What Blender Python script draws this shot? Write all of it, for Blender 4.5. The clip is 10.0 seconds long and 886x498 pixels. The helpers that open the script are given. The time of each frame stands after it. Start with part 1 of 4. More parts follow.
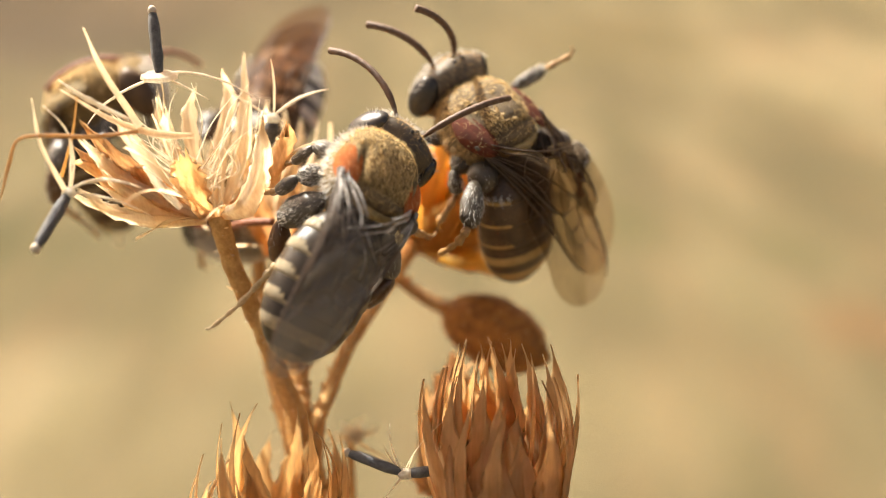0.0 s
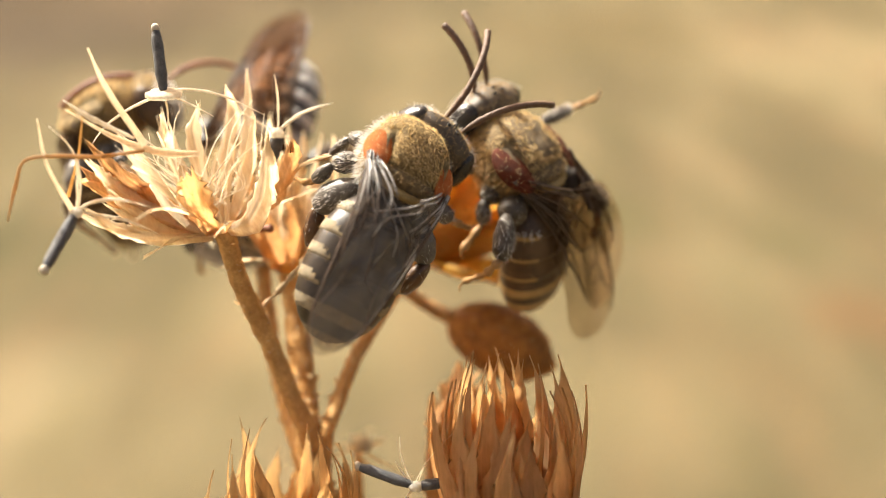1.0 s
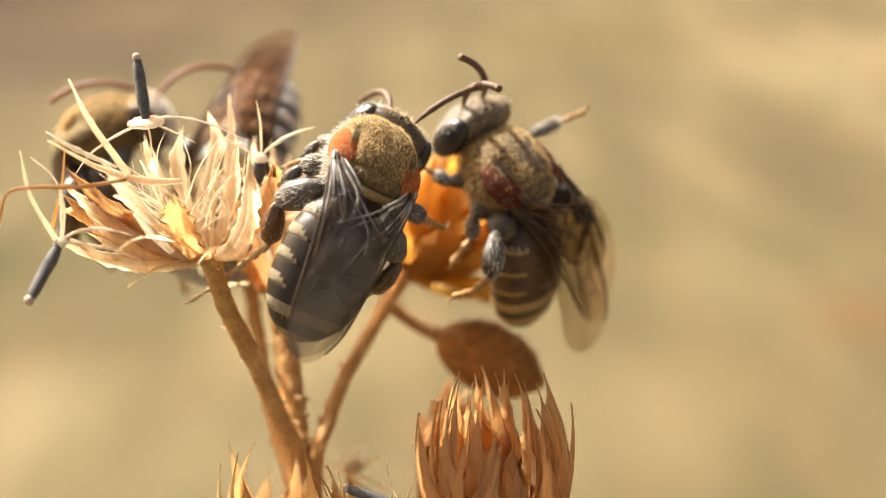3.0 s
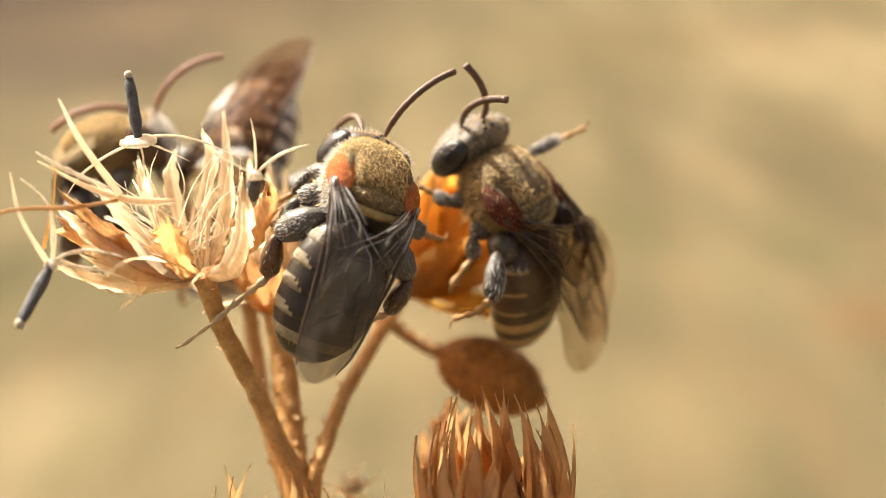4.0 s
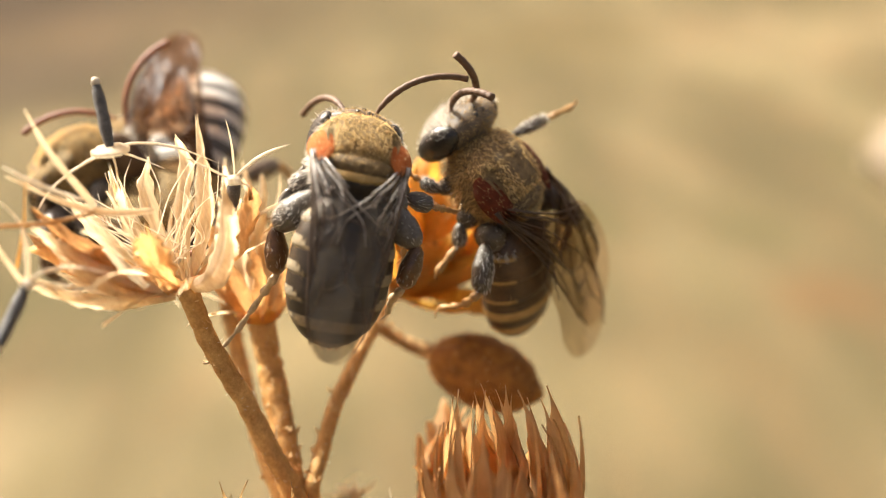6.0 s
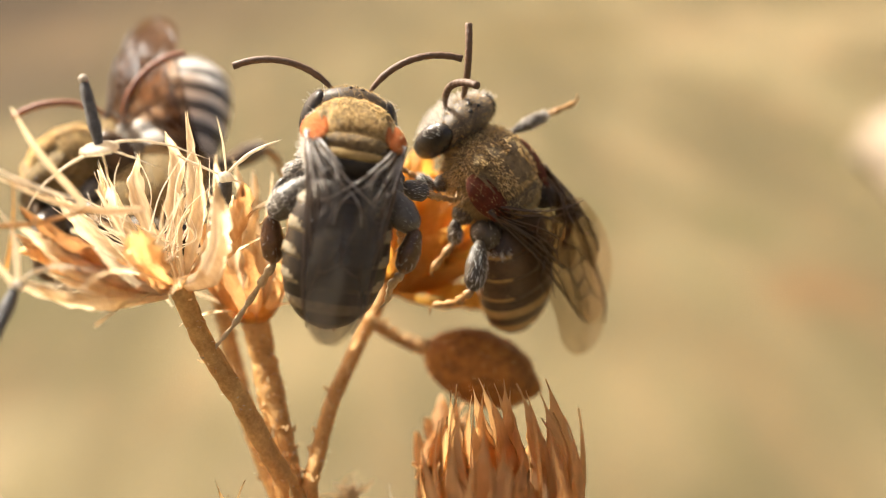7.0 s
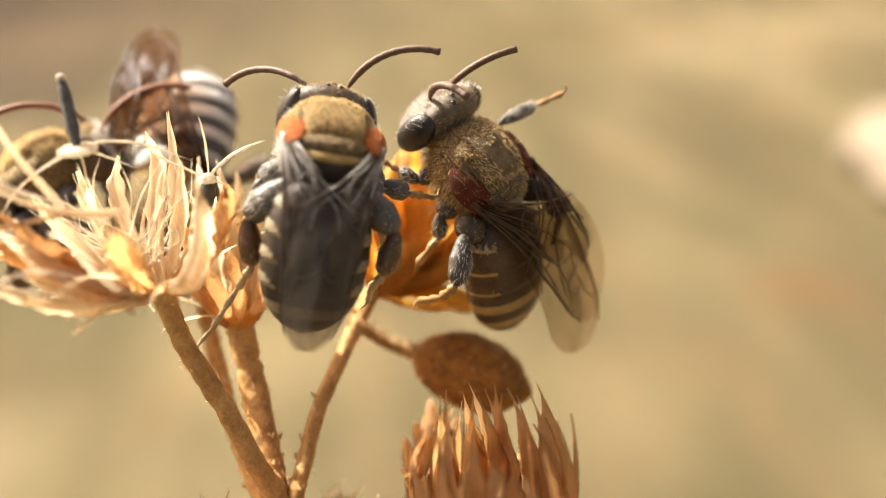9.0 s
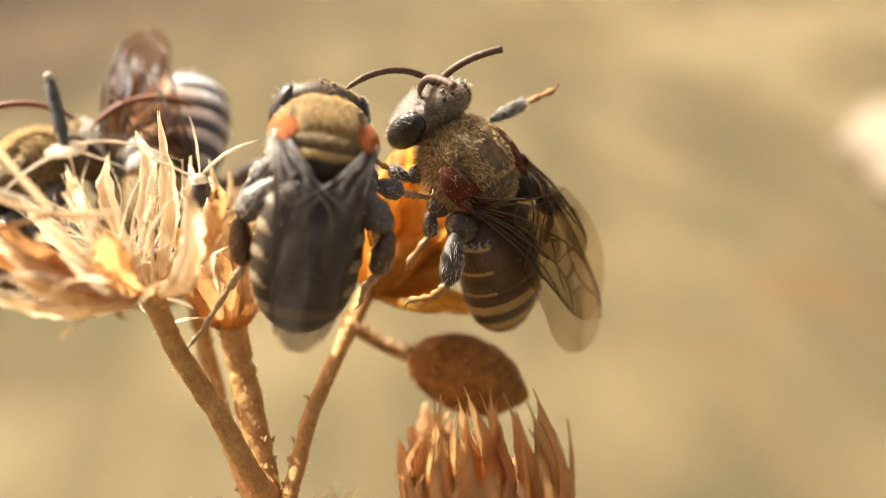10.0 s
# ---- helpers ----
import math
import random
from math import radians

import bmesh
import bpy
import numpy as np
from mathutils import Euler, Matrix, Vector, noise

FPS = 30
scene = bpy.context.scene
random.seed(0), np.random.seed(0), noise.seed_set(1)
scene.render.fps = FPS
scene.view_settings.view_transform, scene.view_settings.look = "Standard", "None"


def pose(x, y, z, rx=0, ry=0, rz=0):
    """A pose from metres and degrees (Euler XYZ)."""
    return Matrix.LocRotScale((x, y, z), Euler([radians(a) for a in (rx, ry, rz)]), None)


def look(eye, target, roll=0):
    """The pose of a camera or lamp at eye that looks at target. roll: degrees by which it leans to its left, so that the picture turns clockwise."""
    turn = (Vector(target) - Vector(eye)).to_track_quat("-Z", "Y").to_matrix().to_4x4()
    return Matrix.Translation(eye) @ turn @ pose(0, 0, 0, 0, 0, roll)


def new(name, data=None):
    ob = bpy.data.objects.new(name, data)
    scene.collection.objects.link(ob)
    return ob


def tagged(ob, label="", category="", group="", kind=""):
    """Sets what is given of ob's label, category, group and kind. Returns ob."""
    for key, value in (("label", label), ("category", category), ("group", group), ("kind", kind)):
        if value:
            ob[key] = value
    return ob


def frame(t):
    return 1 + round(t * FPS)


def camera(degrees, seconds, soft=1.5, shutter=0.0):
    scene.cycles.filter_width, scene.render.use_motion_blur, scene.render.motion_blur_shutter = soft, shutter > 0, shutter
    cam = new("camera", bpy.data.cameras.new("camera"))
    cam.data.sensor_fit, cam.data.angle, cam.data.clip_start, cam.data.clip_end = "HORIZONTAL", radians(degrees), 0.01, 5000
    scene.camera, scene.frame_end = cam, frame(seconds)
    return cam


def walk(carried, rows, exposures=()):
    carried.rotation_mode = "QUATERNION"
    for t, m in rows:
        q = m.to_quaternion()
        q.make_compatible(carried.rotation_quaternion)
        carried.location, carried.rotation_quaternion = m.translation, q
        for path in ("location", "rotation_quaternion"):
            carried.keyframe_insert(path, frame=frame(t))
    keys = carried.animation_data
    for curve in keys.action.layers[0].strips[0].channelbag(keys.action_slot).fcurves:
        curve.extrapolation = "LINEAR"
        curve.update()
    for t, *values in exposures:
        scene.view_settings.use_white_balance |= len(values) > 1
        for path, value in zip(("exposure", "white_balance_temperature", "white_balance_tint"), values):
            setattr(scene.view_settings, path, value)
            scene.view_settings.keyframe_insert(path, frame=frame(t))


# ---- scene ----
# Four solitary bees on a dried thistle-like plant, all lengths below in millimetres (turned into metres by MM).
MM = 0.001


def at(x, y, z, rx=0, ry=0, rz=0):
    return pose(x * MM, y * MM, z * MM, rx, ry, rz)


# camera: a hand-held close-up that drifts nearer and rolls
cam = camera(50.0, 10.0, soft=0.8)
cam.data.dof.use_dof = True
cam.data.dof.focus_distance = 31.7 * MM
cam.data.dof.aperture_fstop = 27.0
CAMERA_ROWS = [
    (0, 0.00, 0.00, 200.00, 65.00, -0.00, 0.00),
    (0.5, -0.22, 0.05, 200.35, 64.80, 0.38, -0.39),
    (1, -0.38, 0.15, 200.60, 64.69, 0.70, -0.66),
    (1.5, -0.37, 0.17, 200.78, 64.68, 1.04, -0.92),
    (2, -0.26, 0.07, 200.91, 64.75, 1.36, -1.18),
    (2.5, -0.07, -0.09, 200.92, 65.09, 1.54, -1.31),
    (4, 0.73, 0.84, 201.20, 65.51, 2.50, -0.65),
    (4.5, 0.44, 0.87, 201.00, 65.84, 2.64, -1.47),
    (5, -0.09, 1.03, 200.86, 65.91, 2.89, -2.70),
    (5.5, -0.38, 1.41, 200.83, 65.42, 3.83, -3.76),
    (7, -0.75, 1.90, 200.38, 65.33, 5.03, -5.59),
    (7.5, -0.85, 1.96, 200.35, 65.23, 5.26, -6.09),
    (8, -0.87, 2.19, 200.24, 65.31, 5.17, -6.21),
    (8.5, -0.89, 2.38, 200.16, 65.45, 4.85, -6.36),
    (9, -0.77, 2.56, 200.13, 65.32, 4.95, -6.43),
    (9.5, -0.75, 2.83, 200.11, 65.30, 4.73, -6.54),
    (10, -0.56, 3.05, 200.12, 65.03, 4.84, -6.41),
]
walk(cam, [(r[0], at(*r[1:])) for r in CAMERA_ROWS])

# light: clear sky and one high sun behind the plant and to its left
SUN_TO = Vector((-0.46, 0.46, 0.76)).normalized()
world = bpy.data.worlds.new("sky")
scene.world = world
world.use_nodes = True
sky = world.node_tree.nodes.new("ShaderNodeTexSky")
sky.sky_type = "NISHITA"
sky.sun_disc = False
sky.dust_density = 5.0
sky.air_density = 0.35
sky.ozone_density = 0.3
sky.sun_elevation = math.asin(SUN_TO.z)
sky.sun_rotation = math.atan2(SUN_TO.x, SUN_TO.y)
haze = world.node_tree.nodes.new("ShaderNodeMix")
haze.data_type, haze.blend_type = "RGBA", "MULTIPLY"
haze.inputs[0].default_value = 1.0
haze.inputs[7].default_value = (1.08, 0.91, 0.69, 1)
world.node_tree.links.new(sky.outputs[0], haze.inputs[6])
world.node_tree.links.new(haze.outputs[2], world.node_tree.nodes["Background"].inputs[0])
world.node_tree.nodes["Background"].inputs[1].default_value = 0.15
sun = new("sun", bpy.data.lights.new("sun", "SUN"))
sun.data.energy = 5.0
sun.data.angle = radians(0.6)
sun.data.color = (1.0, 1.0, 0.925)
sun.matrix_world = look(SUN_TO * 2, (0, 0, 0))
scene.view_settings.exposure = 1.38


# ---- materials ----
def material(name):
    m = bpy.data.materials.new(name)
    m.use_nodes = True
    t = m.node_tree
    return m, t, t.nodes, t.links, t.nodes["Principled BSDF"]


def noise_node(t, scale, detail=4, rough=0.6, stretch=None):
    co = t.nodes.new("ShaderNodeTexCoord")
    n = t.nodes.new("ShaderNodeTexNoise")
    n.inputs["Scale"].default_value = scale
    n.inputs["Detail"].default_value = detail
    n.inputs["Roughness"].default_value = rough
    if stretch:
        mp = t.nodes.new("ShaderNodeMapping")
        mp.inputs["Scale"].default_value = stretch
        mp.inputs["Rotation"].default_value = (0, 0, 0.35)
        t.links.new(co.outputs["Object"], mp.inputs[0])
        t.links.new(mp.outputs[0], n.inputs["Vector"])
    else:
        t.links.new(co.outputs["Object"], n.inputs["Vector"])
    return n


def ramp(t, source, stops):
    r = t.nodes.new("ShaderNodeValToRGB")
    el = r.color_ramp.elements
    while len(el) < len(stops):
        el.new(0.5)
    for e, (p, c) in zip(el, stops):
        e.position, e.color = p, (*c, 1)
    t.links.new(source, r.inputs[0])
    return r


def bump(t, source, bsdf, strength, distance):
    b = t.nodes.new("ShaderNodeBump")
    b.inputs["Strength"].default_value = strength
    b.inputs["Distance"].default_value = distance * MM
    t.links.new(source, b.inputs["Height"])
    t.links.new(b.outputs[0], bsdf.inputs["Normal"])


def surface(name, dark, light, scale, rough=0.6, relief=0.3, fine=6.0, spec=0.4, coat=0.0):
    """A two-scale mottled surface; scale is per millimetre."""
    m, t, nodes, links, p = material(name)
    n1, n2 = noise_node(t, scale * 1000, 3), noise_node(t, scale * 1000 * fine, 5, 0.7)
    mix = nodes.new("ShaderNodeMath")
    mix.operation = "MULTIPLY_ADD"
    links.new(n2.outputs[0], mix.inputs[0])
    mix.inputs[1].default_value = 0.5
    half = nodes.new("ShaderNodeMath")
    half.operation = "MULTIPLY"
    half.inputs[1].default_value = 0.5
    links.new(n1.outputs[0], half.inputs[0])
    links.new(half.outputs[0], mix.inputs[2])
    r = ramp(t, mix.outputs[0], [(0.33, dark), (0.67, light)])
    links.new(r.outputs[0], p.inputs["Base Color"])
    p.inputs["Roughness"].default_value = rough
    p.inputs["Specular IOR Level"].default_value = spec
    p.inputs["Coat Weight"].default_value = coat
    bump(t, n2.outputs[0], p, relief, 0.05)
    return m


def papery(name, dark, light, through_light, glow=0.5, rough=0.55, tips=None, span=(0.0024, 0.0042), sheer=0.0):
    """Dry bract tissue: lengthwise fibres, blotches, light shining through."""
    m, t, nodes, links, p = material(name)
    co = nodes.new("ShaderNodeTexCoord")
    st = nodes.new("ShaderNodeMapping")
    st.inputs["Scale"].default_value = (9000, 9000, 500)
    links.new(co.outputs["Object"], st.inputs[0])
    fib = nodes.new("ShaderNodeTexNoise")
    fib.inputs["Scale"].default_value = 1.0
    fib.inputs["Detail"].default_value = 3
    links.new(st.outputs[0], fib.inputs["Vector"])
    blot = noise_node(t, 900, 4, 0.65)
    info = nodes.new("ShaderNodeObjectInfo")
    add = nodes.new("ShaderNodeMath")
    add.operation = "ADD"
    links.new(fib.outputs[0], add.inputs[0])
    links.new(blot.outputs[0], add.inputs[1])
    add2 = nodes.new("ShaderNodeMath")
    add2.operation = "MULTIPLY_ADD"
    links.new(info.outputs["Random"], add2.inputs[0])
    add2.inputs[1].default_value = 0.25
    links.new(add.outputs[0], add2.inputs[2])
    scaled = nodes.new("ShaderNodeMath")
    scaled.operation = "MULTIPLY_ADD"
    links.new(add2.outputs[0], scaled.inputs[0])
    scaled.inputs[1].default_value = 1.1
    scaled.inputs[2].default_value = -0.75
    r = ramp(t, scaled.outputs[0], [(0.2, dark), (0.72, light)])
    colour = r.outputs[0]
    if tips:
        axes = nodes.new("ShaderNodeSeparateXYZ")
        links.new(co.outputs["Object"], axes.inputs[0])
        far = nodes.new("ShaderNodeMapRange")
        far.inputs["From Min"].default_value, far.inputs["From Max"].default_value = span
        far.inputs["To Max"].default_value = 0.85
        links.new(axes.outputs[2], far.inputs["Value"])
        brown = nodes.new("ShaderNodeMix")
        brown.data_type = "RGBA"
        links.new(far.outputs[0], brown.inputs[0])
        links.new(colour, brown.inputs[6])
        brown.inputs[7].default_value = (*tips, 1)
        colour = brown.outputs[2]
    links.new(colour, p.inputs["Base Color"])
    p.inputs["Roughness"].default_value = rough
    bump(t, fib.outputs[0], p, 0.9, 0.06)
    tr = nodes.new("ShaderNodeBsdfTranslucent")
    tint = nodes.new("ShaderNodeMix")
    tint.data_type = "RGBA"
    tint.blend_type = "MULTIPLY"
    tint.inputs[0].default_value = 0.55
    links.new(colour, tint.inputs[7])
    tint.inputs[6].default_value = (*through_light, 1)
    links.new(tint.outputs[2], tr.inputs[0])
    mix = nodes.new("ShaderNodeMixShader")
    mix.inputs[0].default_value = glow
    links.new(p.outputs[0], mix.inputs[1])
    links.new(tr.outputs[0], mix.inputs[2])
    thin = nodes.new("ShaderNodeMixShader")
    thin.inputs[0].default_value = sheer
    links.new(mix.outputs[0], thin.inputs[1])
    links.new(nodes.new("ShaderNodeBsdfTransparent").outputs[0], thin.inputs[2])
    links.new(thin.outputs[0], nodes["Material Output"].inputs[0])
    return m


def wing_film(name, tint, body, clear, glow, gloss):
    m, t, nodes, links, p = material(name)
    n = noise_node(t, 900, 4)
    tr = nodes.new("ShaderNodeBsdfTransparent")
    tr.inputs[0].default_value = (*tint, 1)
    p.inputs["Base Color"].default_value = (*body, 1)
    p.inputs["Roughness"].default_value = 0.34
    p.inputs["IOR"].default_value = 1.6
    p.inputs["Specular IOR Level"].default_value = gloss
    bump(t, n.outputs[0], p, 0.35, 0.12)
    veil = nodes.new("ShaderNodeBsdfTranslucent")
    veil.inputs[0].default_value = (*glow, 1)
    film = nodes.new("ShaderNodeMixShader")
    film.inputs[0].default_value = 0.5
    links.new(p.outputs[0], film.inputs[1])
    links.new(veil.outputs[0], film.inputs[2])
    mix = nodes.new("ShaderNodeMixShader")
    pleat = noise_node(t, 1300, 3, 0.6, (1.6, 0.14, 1))
    thick = nodes.new("ShaderNodeMapRange")
    thick.inputs["From Min"].default_value, thick.inputs["From Max"].default_value = 0.34, 0.66
    thick.inputs["To Min"].default_value, thick.inputs["To Max"].default_value = 0.55 * (1 - clear), 1.45 * (1 - clear)
    links.new(pleat.outputs[0], thick.inputs["Value"])
    links.new(thick.outputs[0], mix.inputs[0])
    links.new(tr.outputs[0], mix.inputs[1])
    links.new(film.outputs[0], mix.inputs[2])
    links.new(mix.outputs[0], nodes["Material Output"].inputs[0])
    return m


def hair_stuff(name, dark, light):
    m, t, nodes, links, p = material(name)
    g = nodes.new("ShaderNodeNewGeometry")
    r = ramp(t, g.outputs["Random Per Island"], [(0.1, dark), (0.9, light)])
    links.new(r.outputs[0], p.inputs["Base Color"])
    p.inputs["Roughness"].default_value = 0.5
    p.inputs["Specular IOR Level"].default_value = 0.15
    tr = nodes.new("ShaderNodeBsdfTranslucent")
    links.new(r.outputs[0], tr.inputs[0])
    mix = nodes.new("ShaderNodeMixShader")
    mix.inputs[0].default_value = 0.35
    links.new(p.outputs[0], mix.inputs[1])
    links.new(tr.outputs[0], mix.inputs[2])
    links.new(mix.outputs[0], nodes["Material Output"].inputs[0])
    return m


CUTICLE = surface("black_cuticle", (0.028, 0.02, 0.013), (0.1, 0.072, 0.046), 2.0, 0.38, 0.5, 9, 0.5)
SHINY = surface("shiny_black_cuticle", (0.014, 0.010, 0.007), (0.05, 0.035, 0.022), 1.5, 0.3, 0.3, 12, 0.35)
BODY_GREY = surface("grey_cuticle", (0.035, 0.03, 0.026), (0.12, 0.105, 0.09), 1.2, 0.35, 0.3, 9, 0.5)
LEG = surface("leg_brown", (0.035, 0.017, 0.008), (0.17, 0.08, 0.03), 0.8, 0.3, 0.3, 9, 0.5)
BODY_BROWN = surface("brown_black_cuticle", (0.03, 0.017, 0.01), (0.135, 0.078, 0.038), 1.2, 0.3, 0.3, 9, 0.3)
AMBER_BAND = surface("yellow_band", (0.26, 0.15, 0.045), (0.52, 0.36, 0.15), 4.0, 0.5, 0.5, 5, 0.3)
WHITE_BAND = surface("white_band", (0.42, 0.39, 0.35), (0.72, 0.69, 0.64), 4.0, 0.7, 0.6, 5, 0.2)
BROWN = surface("brown_cuticle", (0.2, 0.095, 0.03), (0.5, 0.29, 0.11), 2.0, 0.4, 0.3, 8)
YELLOW = surface("pale_yellow_cuticle", (0.26, 0.17, 0.055), (0.46, 0.32, 0.12), 3.0, 0.5, 0.3, 6)
SLATE = surface("slate_leg", (0.036, 0.029, 0.022), (0.16, 0.135, 0.11), 1.6, 0.36, 0.3, 8, 0.45)
PALE_FOOT = surface("pale_straw_foot", (0.3, 0.2, 0.1), (0.62, 0.48, 0.3), 2.5, 0.5, 0.4, 6)
HEAD_TAN = surface("tan_grey_head", (0.045, 0.033, 0.022), (0.17, 0.128, 0.085), 3.0, 0.36, 0.6, 6, 0.4)
FELT = surface("golden_felt", (0.05, 0.032, 0.014), (0.4, 0.275, 0.115), 5.0, 0.75, 1.0, 5, 0.25)
UMBER_FELT = surface("umber_felt", (0.03, 0.019, 0.009), (0.3, 0.2, 0.088), 5.0, 0.6, 1.0, 5, 0.35)
TEGULA = surface("orange_tegula", (0.3, 0.06, 0.012), (0.55, 0.18, 0.05), 4.0, 0.72, 1.0, 5, 0.12)
TEGULA_DARK = surface("rust_tegula", (0.05, 0.011, 0.004), (0.15, 0.033, 0.012), 4.0, 0.65, 0.9, 5, 0.15)
EYE = surface("compound_eye", (0.012, 0.010, 0.009), (0.035, 0.028, 0.022), 10.0, 0.18, 0.25, 6, 0.5)
BAND = surface("pale_hair_band", (0.2, 0.155, 0.095), (0.4, 0.33, 0.22), 5.0, 0.8, 0.8, 5, 0.2)
GOLD_HAIR = hair_stuff("golden_hair", (0.52, 0.34, 0.12), (0.95, 0.72, 0.37))
WHITE_HAIR = hair_stuff("white_hair", (0.55, 0.5, 0.42), (0.85, 0.82, 0.76))
WING = wing_film("smoky_wing", (0.84, 0.8, 0.75), (0.13, 0.113, 0.098), 0.66, (0.075, 0.062, 0.05), 1.0)
WING_BROWN = wing_film("brown_wing", (0.8, 0.71, 0.58), (0.1, 0.066, 0.042), 0.72, (0.2, 0.135, 0.08), 0.12)
WING_UMBER = wing_film("umber_wing", (0.74, 0.58, 0.45), (0.085, 0.046, 0.03), 0.74, (0.16, 0.085, 0.05), 0.1)
# Highlights along the basal veins of smoky wings, painted in as a pale colour.
VEIN_GLINT = surface("glinting_wing_vein", (0.22, 0.195, 0.17), (0.5, 0.46, 0.42), 2.0, 0.28, 0.2, 6, 0.6)
VEIN = surface("wing_vein", (0.03, 0.02, 0.012), (0.1, 0.06, 0.035), 2.0, 0.45, 0.2)
ANTENNA = surface("antenna_brown", (0.07, 0.038, 0.022), (0.18, 0.1, 0.055), 6.0, 0.5, 0.5, 4)
ANTENNA_RED = surface("antenna_red_brown", (0.16, 0.05, 0.02), (0.3, 0.11, 0.05), 6.0, 0.5, 0.4, 4)
FLAKE = hair_stuff("bark_flake", (0.4, 0.2, 0.06), (0.84, 0.62, 0.34))
STRAW = papery("straw_bract", (0.66, 0.5, 0.3), (0.94, 0.86, 0.7), (1.0, 0.92, 0.76), 0.84, sheer=0.22)
AMBER = papery("amber_bract", (0.5, 0.28, 0.085), (0.94, 0.74, 0.4), (1.0, 0.82, 0.48), 0.78, tips=(0.3, 0.15, 0.06))
HONEY = papery("honey_bract", (0.52, 0.29, 0.1), (0.9, 0.7, 0.42), (1.0, 0.84, 0.58), 0.76, sheer=0.06)
TAN_HAIR = hair_stuff("tan_hair", (0.36, 0.23, 0.09), (0.7, 0.5, 0.25))
GOBLET = papery("goblet_bract", (0.48, 0.3, 0.13), (0.82, 0.62, 0.36), (1.0, 0.82, 0.54), 0.76, tips=(0.42, 0.27, 0.14), span=(0.0046, 0.007), sheer=0.1)
# darker, browner variant of the goblet bract, for the left head
RUSSET = papery("russet_bract", (0.34, 0.19, 0.065), (0.74, 0.5, 0.23), (1.0, 0.8, 0.46), 0.74, tips=(0.16, 0.08, 0.035), span=(0.004, 0.0064), sheer=0.2)
DEEP = papery("orange_bract", (0.66, 0.4, 0.1), (0.95, 0.76, 0.34), (1.0, 0.84, 0.46), 0.84)
PAPPUS = papery("white_pappus", (0.66, 0.56, 0.42), (0.94, 0.9, 0.8), (1.0, 0.95, 0.84), 0.68, 0.4)
STEM = surface("dry_stem", (0.32, 0.14, 0.03), (0.72, 0.42, 0.14), 1.4, 0.62, 0.9, 5)
BUD = surface("dark_bud", (0.08, 0.027, 0.004), (0.5, 0.2, 0.03), 1.6, 0.8, 0.8, 6)
SEED = surface("slate_seed", (0.025, 0.024, 0.025), (0.17, 0.16, 0.15), 4.0, 0.5, 1.0, 6, 0.5)
CORK = surface("pale_seed_tip", (0.4, 0.32, 0.22), (0.7, 0.6, 0.46), 4.0, 0.7, 0.6)


def patches(t, base):
    """Broad darker and paler patches of colour on the ground (centre and radius in metres)."""
    geo = t.nodes.new("ShaderNodeNewGeometry")
    wob = noise_node(t, 20, 3, 0.6)
    for x, y, r, col, most in GROUND_PATCHES:
        d = t.nodes.new("ShaderNodeVectorMath")
        d.operation = "DISTANCE"
        t.links.new(geo.outputs["Position"], d.inputs[0])
        d.inputs[1].default_value = (x, y, 0)
        u = t.nodes.new("ShaderNodeMath")
        u.operation = "MULTIPLY_ADD"
        t.links.new(wob.outputs[0], u.inputs[0])
        u.inputs[1].default_value = r * 0.8
        t.links.new(d.outputs["Value"], u.inputs[2])
        m = t.nodes.new("ShaderNodeMapRange")
        m.interpolation_type = "SMOOTHSTEP"
        m.inputs["From Min"].default_value = r * 1.9
        m.inputs["From Max"].default_value = r * 0.6
        m.inputs["To Max"].default_value = most
        t.links.new(u.outputs[0], m.inputs["Value"])
        x2 = t.nodes.new("ShaderNodeMix")
        x2.data_type = "RGBA"
        t.links.new(m.outputs[0], x2.inputs[0])
        t.links.new(base, x2.inputs[6])
        x2.inputs[7].default_value = (*col, 1)
        base = x2.outputs[2]
    return base


GROUND_PATCHES = [
    (-0.62, 1.35, 0.6, (0.05, 0.035, 0.022), 1.0), (-0.33, 1.15, 0.2, (0.12, 0.085, 0.05), 0.6), (-0.37, 0.92, 0.15, (0.075, 0.056, 0.037), 0.85),
    (-0.216, 0.43, 0.055, (0.09, 0.08, 0.042), 0.8), (-0.16, 0.30, 0.04, (0.29, 0.235, 0.145), 0.5),
    (0.148, 0.89, 0.12, (0.13, 0.1, 0.05), 0.6), (0.088, 0.46, 0.035, (0.115, 0.1, 0.05), 0.65),
    (0.176, 0.34, 0.024, (0.15, 0.09, 0.046), 0.55), (0.342, 0.83, 0.13, (0.3, 0.23, 0.14), 0.35),
    (0.08, 0.29, 0.04, (0.27, 0.21, 0.12), 0.4), (0.175, 0.425, 0.026, (0.11, 0.095, 0.05), 0.7), (-0.046, 0.35, 0.05, (0.31, 0.245, 0.14), 0.5), (0.205, 0.285, 0.05, (0.105, 0.088, 0.05), 0.55),
]


